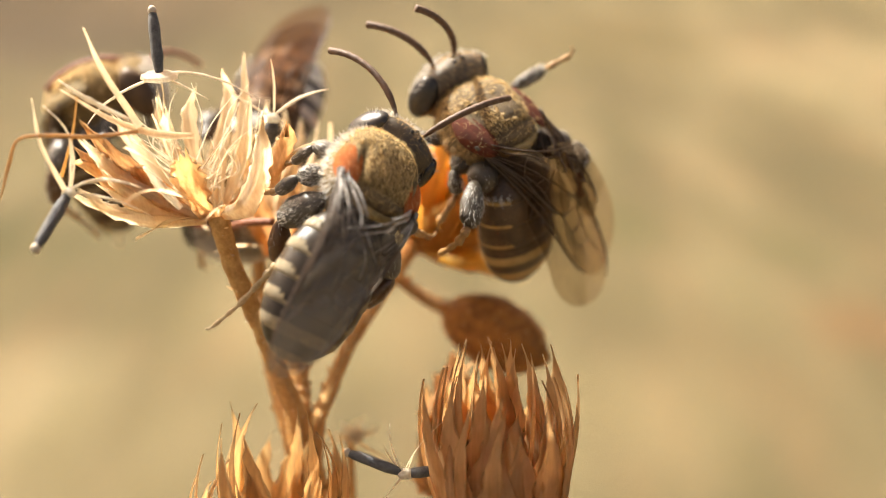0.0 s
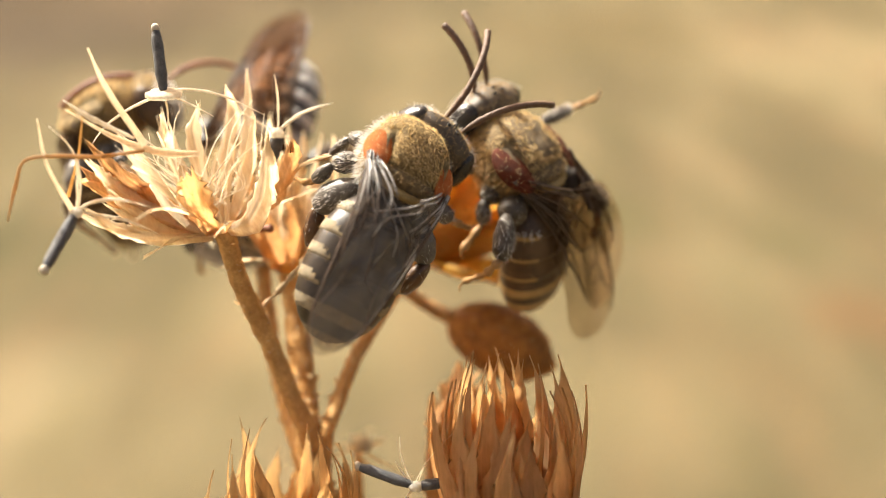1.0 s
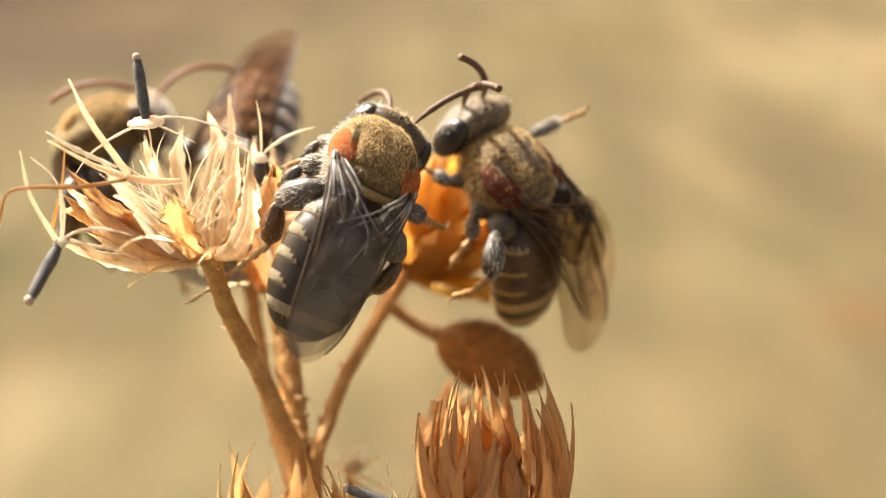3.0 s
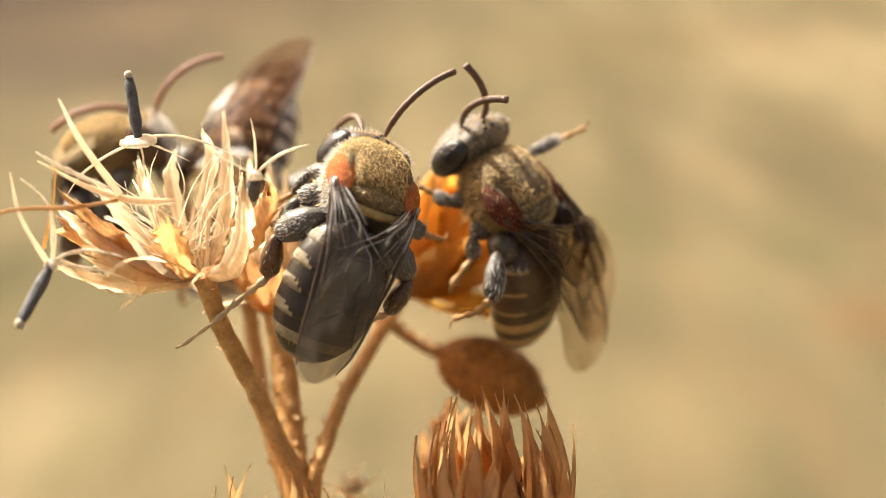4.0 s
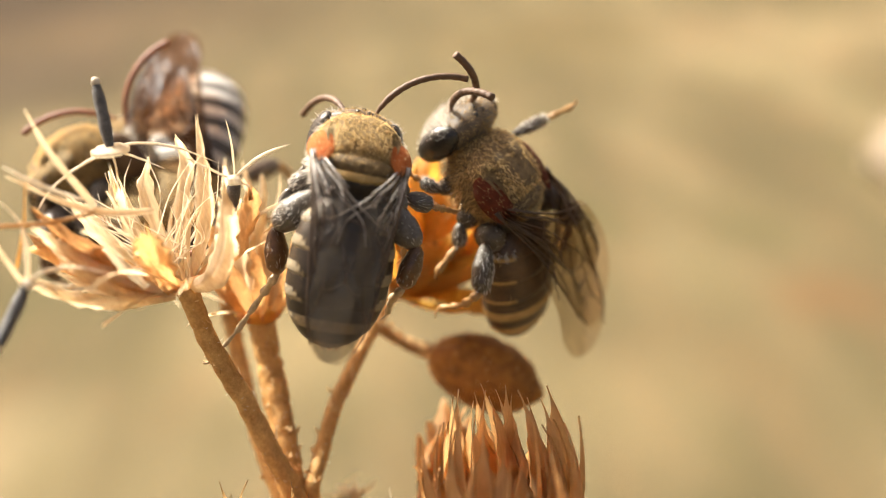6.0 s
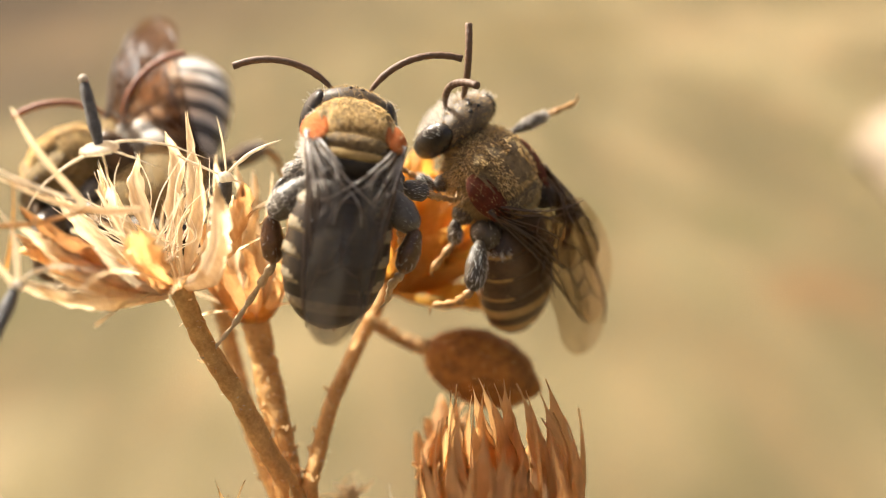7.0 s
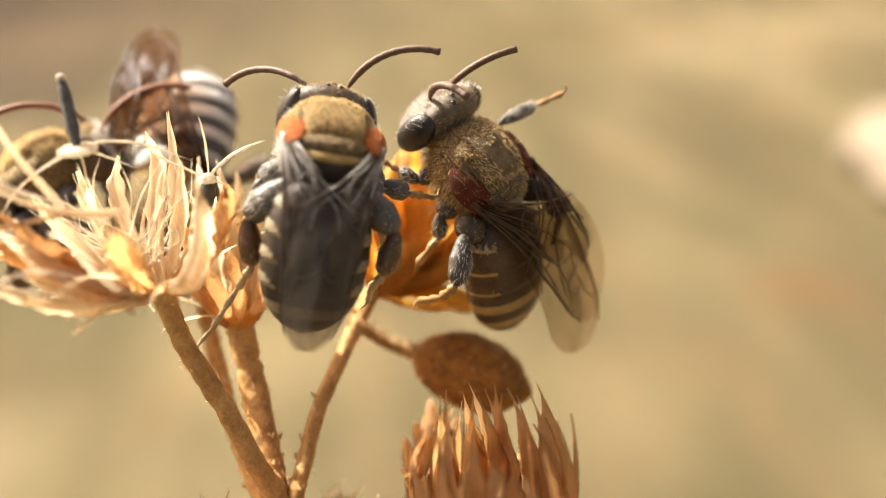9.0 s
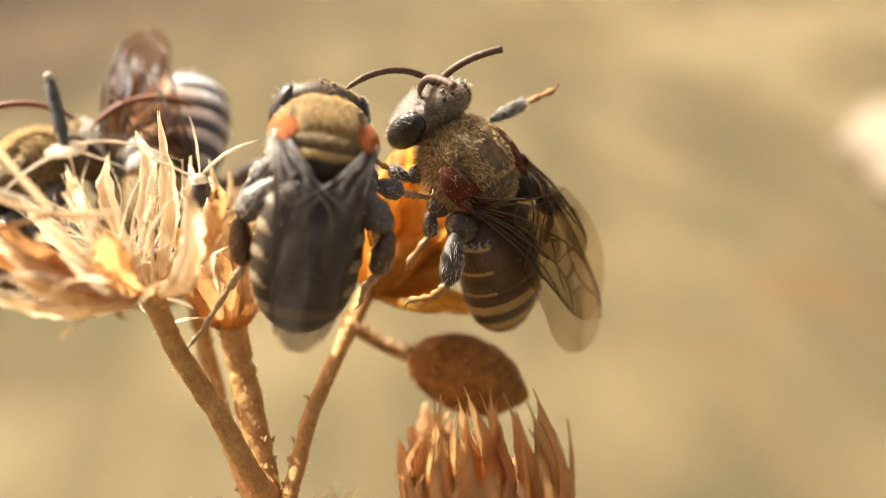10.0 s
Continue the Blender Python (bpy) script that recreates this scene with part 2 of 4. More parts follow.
def ground_material():
    m, t, nodes, links, p = material("dry_ground")
    big, mid, fine = noise_node(t, 15, 2, 0.5, (1, 0.3, 1)), noise_node(t, 36, 3, 0.55, (1, 0.3, 1)), noise_node(t, 400, 5, 0.7)
    r1 = ramp(t, big.outputs[0], [(0.34, (0.116, 0.095, 0.054)), (0.5, (0.14, 0.113, 0.064)), (0.64, (0.178, 0.144, 0.084))])
    r2 = ramp(t, mid.outputs[0], [(0.36, (0.82, 0.83, 0.75)), (0.5, (0.88, 0.88, 0.83)), (0.66, (1.0, 0.93, 0.86))])
    r3 = ramp(t, fine.outputs[0], [(0.3, (0.75, 0.72, 0.68)), (0.7, (1, 1, 1))])
    base = patches(t, r1.outputs[0])
    mul = None
    for a, b in ((base, r2), (None, r3)):
        x = nodes.new("ShaderNodeMix")
        x.data_type, x.blend_type = "RGBA", "MULTIPLY"
        x.inputs[0].default_value = 1.0
        links.new(a if a else mul.outputs[2], x.inputs[6])
        links.new(b.outputs[0], x.inputs[7])
        mul = x
    links.new(mul.outputs[2], p.inputs["Base Color"])
    p.inputs["Roughness"].default_value = 0.95
    p.inputs["Specular IOR Level"].default_value = 0.05
    bump(t, fine.outputs[0], p, 0.6, 3.0)
    return m


GROUND = ground_material()
STONE = surface("pale_stone", (0.17, 0.128, 0.088), (0.235, 0.185, 0.13), 0.05, 0.85, 0.6)


# ---- building helpers ----
def part(name, bm, mat, parent=None, label="", smooth=True):
    """One mesh object from a bmesh in millimetres, under its thing or part."""
    me = bpy.data.meshes.new(name)
    for v in bm.verts:
        v.co *= MM
    bmesh.ops.recalc_face_normals(bm, faces=bm.faces)
    bm.to_mesh(me)
    bm.free()
    for poly in me.polygons:
        poly.use_smooth = smooth
    for one in mat if isinstance(mat, (list, tuple)) else [mat]:
        me.materials.append(one)
    ob = new(name, me)
    ob.parent = parent
    return tagged(ob, label)


def share(name, me, parent, m):
    ob = new(name, me)
    ob.parent = parent
    ob.matrix_basis = m
    return ob


def ring_skin(rows, bm=None, close=True, mat_of=None):
    """Skin rings of points (all of one length) into a closed body."""
    bm = bm or bmesh.new()
    made = [[bm.verts.new(p) for p in row] for row in rows]
    n = len(rows[0])
    for i in range(len(made) - 1):
        for j in range(n):
            f = bm.faces.new((made[i][j], made[i][(j + 1) % n], made[i + 1][(j + 1) % n], made[i + 1][j]))
            if mat_of:
                f.material_index = mat_of(i, j)
    if close:
        for row in (made[0], made[-1]):
            c = bm.verts.new(sum((v.co for v in row), Vector()) / n)
            for j in range(n):
                f = bm.faces.new((row[j], row[(j + 1) % n], c))
                if mat_of:
                    f.material_index = mat_of(0 if row is made[0] else len(made) - 2, j)
    return bm


def smooth_path(points, steps):
    """A Catmull-Rom curve through the points."""
    pts = [Vector(p) for p in points]
    pts = [2 * pts[0] - pts[1]] + pts + [2 * pts[-1] - pts[-2]]
    out = []
    for i in range(1, len(pts) - 2):
        a, b, c, d = pts[i - 1 : i + 3]
        for k in range(steps):
            u = k / steps
            out.append(0.5 * (2 * b + (c - a) * u + (2 * a - 5 * b + 4 * c - d) * u**2 + (3 * b - a - 3 * c + d) * u**3))
    return out + [pts[-2]]


def tube(points, radii, sides=8, steps=4, rough=0.0, bm=None, flat=1.0, seed=1):
    """A tapered tube along a smooth path; radii are given at the points."""
    path = smooth_path(points, steps)
    rnd = random.Random(seed)
    rings, last = [], None
    for i, p in enumerate(path):
        d = (path[min(i + 1, len(path) - 1)] - path[max(i - 1, 0)]).normalized()
        side = last - d * last.dot(d) if last else d.orthogonal()
        side.normalize()
        last = side
        up = d.cross(side)
        u = i / steps
        k = min(int(u), len(radii) - 2)
        r = radii[k] + (radii[k + 1] - radii[k]) * (u - k)
        ring = []
        for j in range(sides):
            a = 2 * math.pi * j / sides
            q = r * (1 + rough * rnd.uniform(-1, 1))
            ring.append(p + side * math.cos(a) * q + up * math.sin(a) * q * flat)
        rings.append(ring)
    return ring_skin(rings, bm)


def ellipsoid(rx, ry, rz, seg=24, rings=16, shape=None, centre=(0, 0, 0)):
    """A closed rounded body along y; shape(point) may change each point."""
    rows = []
    for i in range(1, rings):
        a = math.pi * i / rings
        row = []
        for j in range(seg):
            b = 2 * math.pi * j / seg
            p = Vector((math.sin(a) * math.cos(b) * rx, math.cos(a) * ry, math.sin(a) * math.sin(b) * rz))
            row.append((shape(p) if shape else p) + Vector(centre))
        rows.append(row)
    return ring_skin(rows)


def add_hair(bm, root, direction, length, width, rnd, droop=0.25):
    d = direction.normalized()
    side = d.orthogonal().normalized()
    side.rotate(Matrix.Rotation(rnd.uniform(0, 6.28), 3, d))
    bend = Vector((rnd.uniform(-1, 1), rnd.uniform(-1, 1), rnd.uniform(-1, 1))) * droop
    mid = root + d * length * 0.55 + bend * length * 0.2
    tip = root + d * length + bend * length * 0.6
    a, b = bm.verts.new(root - side * width / 2), bm.verts.new(root + side * width / 2)
    c, e = bm.verts.new(mid - side * width * 0.35), bm.verts.new(mid + side * width * 0.35)
    f = bm.verts.new(tip)
    bm.faces.new((a, b, e, c))
    bm.faces.new((c, e, f))


def fur(parent, source, count, length, width, mat, lean, keep=lambda p, n: True, seed=3, name="pubescence", label="", lift=0.8):
    """Short hairs grown on a mesh object (in its own space), as one part."""
    me = source.data
    rnd = random.Random(seed)
    polys = [p for p in me.polygons]
    areas = np.cumsum([p.area for p in polys])
    bm = bmesh.new()
    for _ in range(count):
        p = polys[int(np.searchsorted(areas, rnd.random() * areas[-1]))]
        vs = [me.vertices[i].co for i in p.vertices]
        a, b = rnd.random(), rnd.random()
        if len(vs) == 4:
            q = (vs[0] * (1 - a) + vs[1] * a) * (1 - b) + (vs[3] * (1 - a) + vs[2] * a) * b
        else:
            if a + b > 1:
                a, b = 1 - a, 1 - b
            q = vs[0] + (vs[1] - vs[0]) * a + (vs[2] - vs[0]) * b
        q = q / MM
        n = p.normal
        if not keep(q, n):
            continue
        d = n * lift + Vector(lean) + Vector((rnd.uniform(-1, 1), rnd.uniform(-1, 1), rnd.uniform(-1, 1))) * 0.45
        add_hair(bm, q, d, length * rnd.uniform(0.6, 1.25), width, rnd)
    return part(name, bm, mat, parent, label)


def thing(name, m, label, category, group=""):
    ob = new(name)
    ob.empty_display_size = 0.001
    ob.matrix_basis = m
    return tagged(ob, label, category, group)


# ---- bees ----
def abdomen_width(s):
    return 1.7 * (1 - abs((s - 0.47) / 0.53) ** 2.6) ** 0.56 if s < 0.999 else 0.02


def tergite(k, i, count, length, all_round, wide):
    """One overlapping plate of the abdomen with its pale hind fringe."""
    s0, s1 = i / count, (i + 1.12) / count
    rows, steps, seg = [], 7, 48
    for a in range(steps + 1):
        u = a / steps
        s = min(0.995, s0 + (s1 - s0) * u)
        w = abdomen_width(s) * (0.975 + 0.035 * u) * k
        if u == 1:
            w *= 0.97
        y = -length * s * k
        rows.append([Vector((math.cos(b) * w, y, math.sin(b) * w * (0.7 if math.sin(b) > 0 else 0.6))) for b in [2 * math.pi * j / seg for j in range(seg)]])
    return ring_skin(rows, mat_of=lambda r, j: 1 if r >= steps - wide and (all_round or abs(math.cos(2 * math.pi * j / seg)) > 0.7 + 0.08 * (steps - 1 - r)) else 0)


def wing_spot(s, v, length, width):
    """A point of the wing: s from base to tip, v from the leading to the trailing edge."""
    lead = 0.18
    u = min(1.0, max(0.0, (s - 0.08) / 0.28))
    trail = -0.12 - (width - 0.1) * u * u * (3 - 2 * u)
    mid = -0.35 * width * s
    close = math.sqrt(max(0.0, 1 - ((s - 0.7) / 0.3) ** 2)) if s > 0.7 else 1.0
    x = mid + ((lead * (1 - v) + trail * v) - mid) * close
    pleat = 0.055 * math.sin(v * 17) * (1 - s) ** 1.5 + 0.02 * math.sin(v * 31 + 2) * (1 - s)
    z = pleat + 0.2 * v * (1 - s) + 0.45 * v * math.sin(math.pi * s) + 0.55 * math.sin(math.pi * s ** 0.8) - 0.1 * s * s + 0.025 * math.sin(s * 17 + v * 5)
    return x, -length * s, z


def wing_mesh(side, length, width, k):
    """A folded wing: base at the origin, tip towards -y, leading edge outwards."""
    bm = bmesh.new()
    n, m = 30, 22
    grid = []
    for i in range(n + 1):
        s = math.sin(math.pi / 2 * i / n)
        row = []
        for j in range(m + 1):
            x, y, z = wing_spot(s * 0.998, j / m, length, width)
            row.append(bm.verts.new((side * x * k, y * k, z * k)))
        grid.append(row)
    for i in range(n):
        for j in range(m):
            bm.faces.new((grid[i][j], grid[i][j + 1], grid[i + 1][j + 1], grid[i + 1][j]))
    return bm


def vein_mesh(side, length, width, k, basal):
    """The wing's ribs: either the basal rays or the network beyond them."""
    def spot(s, v):
        x, y, z = wing_spot(s, v, length, width)
        return Vector((side * x, y, z + 0.015)) * k

    rays = [
        ([(0, 0.1), (0.2, 0.06), (0.42, 0.08)], 0.055),
        ([(0, 0.22), (0.16, 0.2), (0.3, 0.22)], 0.04),
        ([(0, 0.35), (0.2, 0.35), (0.36, 0.38)], 0.046),
        ([(0, 0.7), (0.2, 0.7), (0.34, 0.75), (0.46, 0.8)], 0.046),
        ([(0.0, 0.95), (0.2, 0.97), (0.36, 0.985)], 0.05),
    ]
    net = [
        ([(0, 0), (0.3, 0), (0.6, 0.0), (0.8, 0.0), (0.92, 0.0)], 0.07),
        ([(0.36, 0.38), (0.5, 0.5), (0.62, 0.55)], 0.044),
        ([(0.34, 0.75), (0.42, 0.85), (0.5, 0.9)], 0.04),
        ([(0.36, 0.38), (0.34, 0.55), (0.34, 0.75)], 0.04),
        ([(0.36, 0.38), (0.4, 0.25), (0.42, 0.08)], 0.04),
        ([(0.42, 0.18), (0.55, 0.24), (0.68, 0.2), (0.8, 0.04)], 0.044),
        ([(0.42, 0.08), (0.55, 0.06), (0.66, 0.03)], 0.044),
        ([(0.55, 0.24), (0.56, 0.4), (0.57, 0.53)], 0.036),
        ([(0.66, 0.21), (0.66, 0.35), (0.62, 0.55)], 0.036),
        ([(0.48, 0.2), (0.48, 0.12), (0.49, 0.07)], 0.036),
    ]
    bm = bmesh.new()
    for pts, r in rays if basal else net:
        tube([spot(*p) for p in pts], [r * 0.62 * k] * (len(pts) - 1) + [r * 0.35 * k], 5, 4, bm=bm)
    return bm


def antenna_mesh(k, length):
    """Elbowed antenna that arcs from +z towards +x, with ringed segments."""
    pts, p, n = [Vector((0, 0, 0))], Vector((0, 0, 0)), 12
    for i in range(n):
        a = radians(5 + 78 * i / (n - 1))
        p = p + Vector((math.sin(a), 0, math.cos(a))) * length / n
        pts.append(p.copy())
    radii = [0.08] + [0.07, 0.1] + [0.125] * (n - 3) + [0.1]
    path, fat = [], []
    for i in range(n):
        for u, g in ((0.04, 0.86), (0.5, 1.0), (0.94, 0.97)):
            path.append((pts[i] + (pts[i + 1] - pts[i]) * u) * k)
            fat.append(radii[i] * g * k)
    bm = tube(path, fat, 8, 1)
    return bm, (pts[-1]).normalized()


def leg(parent, points, fat, k, hair_mat, seed, shin=None, swell=1.0, pelt=300):
    """Femur (with its hip), tibia and jointed foot, with short bristles on the outer side; turns about the hip."""
    hip = Vector(points[0]) * k
    pts = [Vector(p) * k - hip for p in points]
    fat *= 1.15
    mid = lambda a, b, u: a + (b - a) * u
    fr, tr = fat * swell * k, fat * swell * 0.92 * k
    f = part("leg", tube([pts[0], mid(pts[0], pts[1], 0.3), mid(pts[0], pts[1], 0.62), mid(pts[0], pts[1], 0.9), pts[1]],
                         [fr * 0.4, fr * 0.95, fr * 1.1, fr * 0.72, fr * 0.3], 18, 5), SLATE if shin is not CUTICLE else CUTICLE, parent)
    f.matrix_basis = Matrix.Translation(hip * MM)
    t = part("tibia", tube([pts[1], mid(pts[1], pts[2], 0.15), mid(pts[1], pts[2], 0.5), mid(pts[1], pts[2], 0.85), pts[2]],
                           [tr * 0.32, tr * 0.66, tr * 0.98, tr * 0.85, tr * 0.35], 18, 5, flat=0.8), shin or SLATE, f)
    tail = pts[2:]
    path, fats, r = [], [], fat * 0.46
    for a, b in zip(tail[:-1], tail[1:]):
        for u in range(2):
            for g, h in ((0.02, 0.5), (0.35, 0.9), (0.46, 0.75)):
                path.append(mid(a, b, u / 2 + g))
                fats.append(r * h * k)
        r *= 0.72
    way = (tail[-1] - tail[-2]).normalized()
    o = way.orthogonal() * 0.1 * k
    path += [tail[-1], tail[-1] + way * 0.16 * k + o, tail[-1] + way * 0.14 * k + o * 2.6]
    fats += [0.05 * k, 0.04 * k, 0.012 * k]
    part("tarsus", tube(path, fats, 8, 1), PALE_FOOT if shin is LEG else BROWN, f)
    lean = (pts[2] - pts[1]).normalized() * 1.2
    upper = lambda q, n: n.z > 0.1
    fur(f, t, 420 if shin is CUTICLE else 110, 0.16 * k, 0.016 * k, hair_mat, lean, upper, seed=seed, name="leg_hair", lift=0.4)
    fur(f, f, pelt, 0.13 * k, 0.02 * k, hair_mat, (pts[1] - pts[0]).normalized() * 1.2, upper, seed=seed + 1, name="leg_hair", lift=0.35)
    return f


def bee(label, k, legs, tegula=None, wing=None, antenna=None, group="bees on the dried plant", hair=5200, bands=(4, 2), span=6.3, flank=None, skin=None, band=None, reach=3.1, eye=None, bare=0.25, crown=None, eye_size=1.0, coat=None, shin=None, broad=2.5):
    """A bee: x to its right, y ahead, z along its back, origin in the thorax. Returns it and its moving parts."""
    tegula, wing, antenna, skin, band = tegula or TEGULA, wing or WING, antenna or ANTENNA, skin or SHINY, band or BAND
    first, wide = bands
    root = thing("bee", Matrix(), label, "bee", group)

    def trunk(p):
        n = Vector((p.x / 1.46, p.y / 1.85, p.z / 1.28))
        q = n / (abs(n.x) ** 2.5 + abs(n.y) ** 2.5 + abs(n.z) ** 2.5) ** 0.4
        q = Vector((q.x * (1.5 - 0.12 * max(0, q.y)), q.y * (1.72 if q.y > 0 else 1.32), q.z * 1.3))
        if q.z > 0:
            q.z -= 0.12 * math.exp(-(((q.y + 0.84) / 0.07) ** 2)) + 0.05 * math.exp(-((q.x / 0.05) ** 2)) * (q.y > 0)
            q.z -= 0.26 * math.exp(-(((abs(q.x) - 1.0 - 0.06 * q.y) / 0.075) ** 2)) * (1 if q.y < 0.55 else 0)
            q.z -= 0.1 * max(0, q.y - 0.5) ** 2
        return (q + Vector((0, 0.05, -0.27))) * k

    th = part("thorax", ellipsoid(1.46, 1.85, 1.28, 56, 48, trunk), coat or FELT, root, "dark thorax under golden hair")
    sc = part("scutellum", ellipsoid(1.05 * k, 0.32 * k, 0.36 * k, 30, 16, lambda p: Vector((p.x, p.y + 0.12 * p.x * p.x / k, p.z)), (0, -1.02 * k, 0.4 * k)), UMBER_FELT, th)
    mt = part("metanotum", tube([Vector(p) * k for p in ((-1.12, -1.02, 0.12), (-0.62, -1.34, 0.27), (0, -1.44, 0.32), (0.62, -1.34, 0.27), (1.12, -1.02, 0.12))],
                                [0.07 * k, 0.13 * k, 0.15 * k, 0.13 * k, 0.07 * k], 12, 6, flat=0.8), YELLOW, th, "pale yellow band")
    fur(th, mt, hair // 12, 0.08 * k, 0.014 * k, GOLD_HAIR, (0, -0.5, 0.1), seed=18, lift=0.4)
    part("propodeum", ellipsoid(1.2 * k, 0.55 * k, 0.92 * k, 28, 18, None, (0, -1.12 * k, -0.5 * k)), SHINY, th, "bare shiny black hind thorax")
    for s in (-1, 1):
        def cap(p, s=s):
            q = Vector((p.x, p.y * (1 - 0.25 * p.x), p.z + 0.1 * p.x - 0.5 * p.x * p.x - 0.1 * p.y * p.y))
            q.rotate(Euler((0, radians(38), 0)))
            return Vector((s * (1.36 + q.x + 0.1 * p.y), -0.36 + q.y, 0.47 + q.z)) * k
        tg = part("tegula", ellipsoid(0.47, 0.74 if tegula is TEGULA else 0.95, 0.13, 26, 20, cap), tegula, th, "orange wing scale")
        fur(th, tg, hair // 20, 0.08 * k, 0.012 * k, GOLD_HAIR, (0, -0.7, 0), lambda q, n: n.z > 0, 17, lift=0.3)
    def on_scutum(q, n):
        x, y = abs(q.x) / k, q.y / k
        if n.z > 0.05 and x < 0.95 and abs(y + 0.7) < 0.06:
            return True
        if n.z < 0.05 or y < -1.2 or abs(y + 0.79) < 0.05 or (x > 1.0 and -1.05 < y < 0.5) or (abs(x - 0.98) < 0.08 and y < 0.6):
            return False
        rim = max(x / 1.0, (y - 0.2) / 1.1, (-0.45 - y) / 0.3 if y > -0.79 else 0)
        return noise.noise(q * 2.3) * 0.35 + noise.noise(q * 9) * 0.45 + rim * 0.9 > bare
    fur(th, th, int(hair * 2.6), 0.12 * k, 0.021 * k, GOLD_HAIR, (0, -0.75, 0.0), on_scutum, 11, lift=0.3)
    fur(th, sc, hair // 5, 0.1 * k, 0.018 * k, GOLD_HAIR, (0, -0.5, 0.1), lambda q, n: n.z > 0.6 and (noise.noise(q * 7) > -0.05 or abs(q.x) > 0.75 * k), 16, lift=0.3)
    fur(th, th, hair, 0.26 * k, 0.022 * k, flank or WHITE_HAIR, (0, -0.2, -0.1), lambda q, n: n.z < 0.3 and q.y > -1.2 * k and abs(n.x) > 0.3 and not (q.z > 0.05 * k and -1.0 * k < q.y < 0.5 * k), 12, label="white side hair")
    fur(th, th, hair, 0.13 * k, 0.018 * k, GOLD_HAIR, (0, 0.0, 0.2), lambda q, n: q.y > 1.15 * k and n.z > -0.3, 13)

    def skull(p):
        return (Vector((p.x, p.y * (1 - 0.12 * abs(p.x)), p.z * (1.0 + 0.05 * p.x * p.x))) + Vector((0, 1.98, -0.8))) * k

    head = part("head", ellipsoid(1.5, 0.8, 1.22, 40, 26, skull), crown or CUTICLE, root, "black head with pale hairy face")
    for s in (-1, 1):
        part("eye", ellipsoid(0.42 * k * eye_size, 0.6 * k * eye_size, 1.0 * k * eye_size, 28, 20, lambda p, s=s: Vector((p.x - s * 0.16 * p.z, p.y, p.z)), (s * 1.27 * k, 2.0 * k, -0.74 * k)), eye or EYE, head, "glossy dark eye")
    for x, z in ((-0.2, 0.36), (0.2, 0.36), (0, 0.3)):
        part("ocellus", ellipsoid(0.1 * k, 0.1 * k, 0.1 * k, 10, 8, None, (x * k, (2.06 if x else 2.28) * k, z * k)), EYE, head)
    fur(head, head, 5200, 0.27 * k, 0.022 * k, WHITE_HAIR, (0, 0.2, 0.1), lambda q, n: n.y > 0.12 and abs(q.x) < 1.42 * k and q.z < -0.05 * k, 14, "face_hair", "white face hair")
    fur(head, head, 3400, 0.11 * k, 0.014 * k, TAN_HAIR, (0, -0.3, 0.2), lambda q, n: n.z > 0.1, 15, "head_hair")

    ab = new("abdomen", ellipsoid_mesh(k))
    ab.parent = root
    ab.data.materials.append(skin)
    tagged(ab, "black abdomen with pale bands")
    ab.matrix_basis = at(0, -1.31 * k, -0.64 * k, 30)
    for i in range(6):
        plate = part("tergite", tergite(k, i, 6, 4.95, i >= first, wide + (2 if i >= 3 and band is AMBER_BAND else 0)), [skin, band], ab)
        y1 = -4.95 * k * (i + 1.12) / 6
        fur(ab, plate, 600, 0.15 * k, 0.016 * k, WHITE_HAIR if band is WHITE_BAND else TAN_HAIR, (0, -1.2, 0), lambda q, n, y1=y1, i=i: q.y < y1 + 0.4 * k and (i >= first or abs(n.x) > 0.55), 20 + i, "hair_fringe", lift=0.35)
    fur(ab, ab.children[0], 1500, 0.26 * k, 0.018 * k, WHITE_HAIR, (0, -0.6, 0.1), lambda q, n: q.y > -0.75 * k, seed=33, name="hair_fringe")

    wings = []
    for s in (-1, 1):
        for name, ln, wd in (("forewing", span, broad), ("hind_wing", 4.2, 0.75)):
            w = part(name, wing_mesh(s, ln, wd, k), wing, root, "translucent veined wing")
            part("wing_vein", vein_mesh(s, ln, wd, k, False), VEIN, w)
            part("wing_vein", vein_mesh(s, ln, wd, k, True), VEIN_GLINT if wing is WING else VEIN, w)
            w.matrix_basis = at(s * 1.42 * k, -0.6 * k, (0.42 if ln > 5 else 0.28) * k, 25, 0, -s * 9)
            wings.append((s, ln > 5, w))

    feelers = []
    for s in (-1, 1):
        bm, chord = antenna_mesh(k, reach)
        a = part("antenna", bm, antenna, head)
        feelers.append((s, a, chord))
    limbs = [leg(root, pts, fat, k, WHITE_HAIR, 40 + 3 * i, LEG if i in (0, 3) and legs is FRONT_LEGS else shin, 1.2 if i in (0, 3) else 1.0, 900 if legs is FRONT_LEGS and i < 3 else 130) for i, (pts, fat) in enumerate(legs)]
    return dict(root=root, limbs=limbs, head=head, abdomen=ab, wings=wings, feelers=feelers, k=k)


def ellipsoid_mesh(k):
    bm = ellipsoid(1.2 * k, 2.1 * k, 0.85 * k, 20, 12, None, (0, -2.3 * k, 0))
    me = bpy.data.meshes.new("abdomen")
    for v in bm.verts:
        v.co *= MM
    bm.to_mesh(me)
    bm.free()
    return me


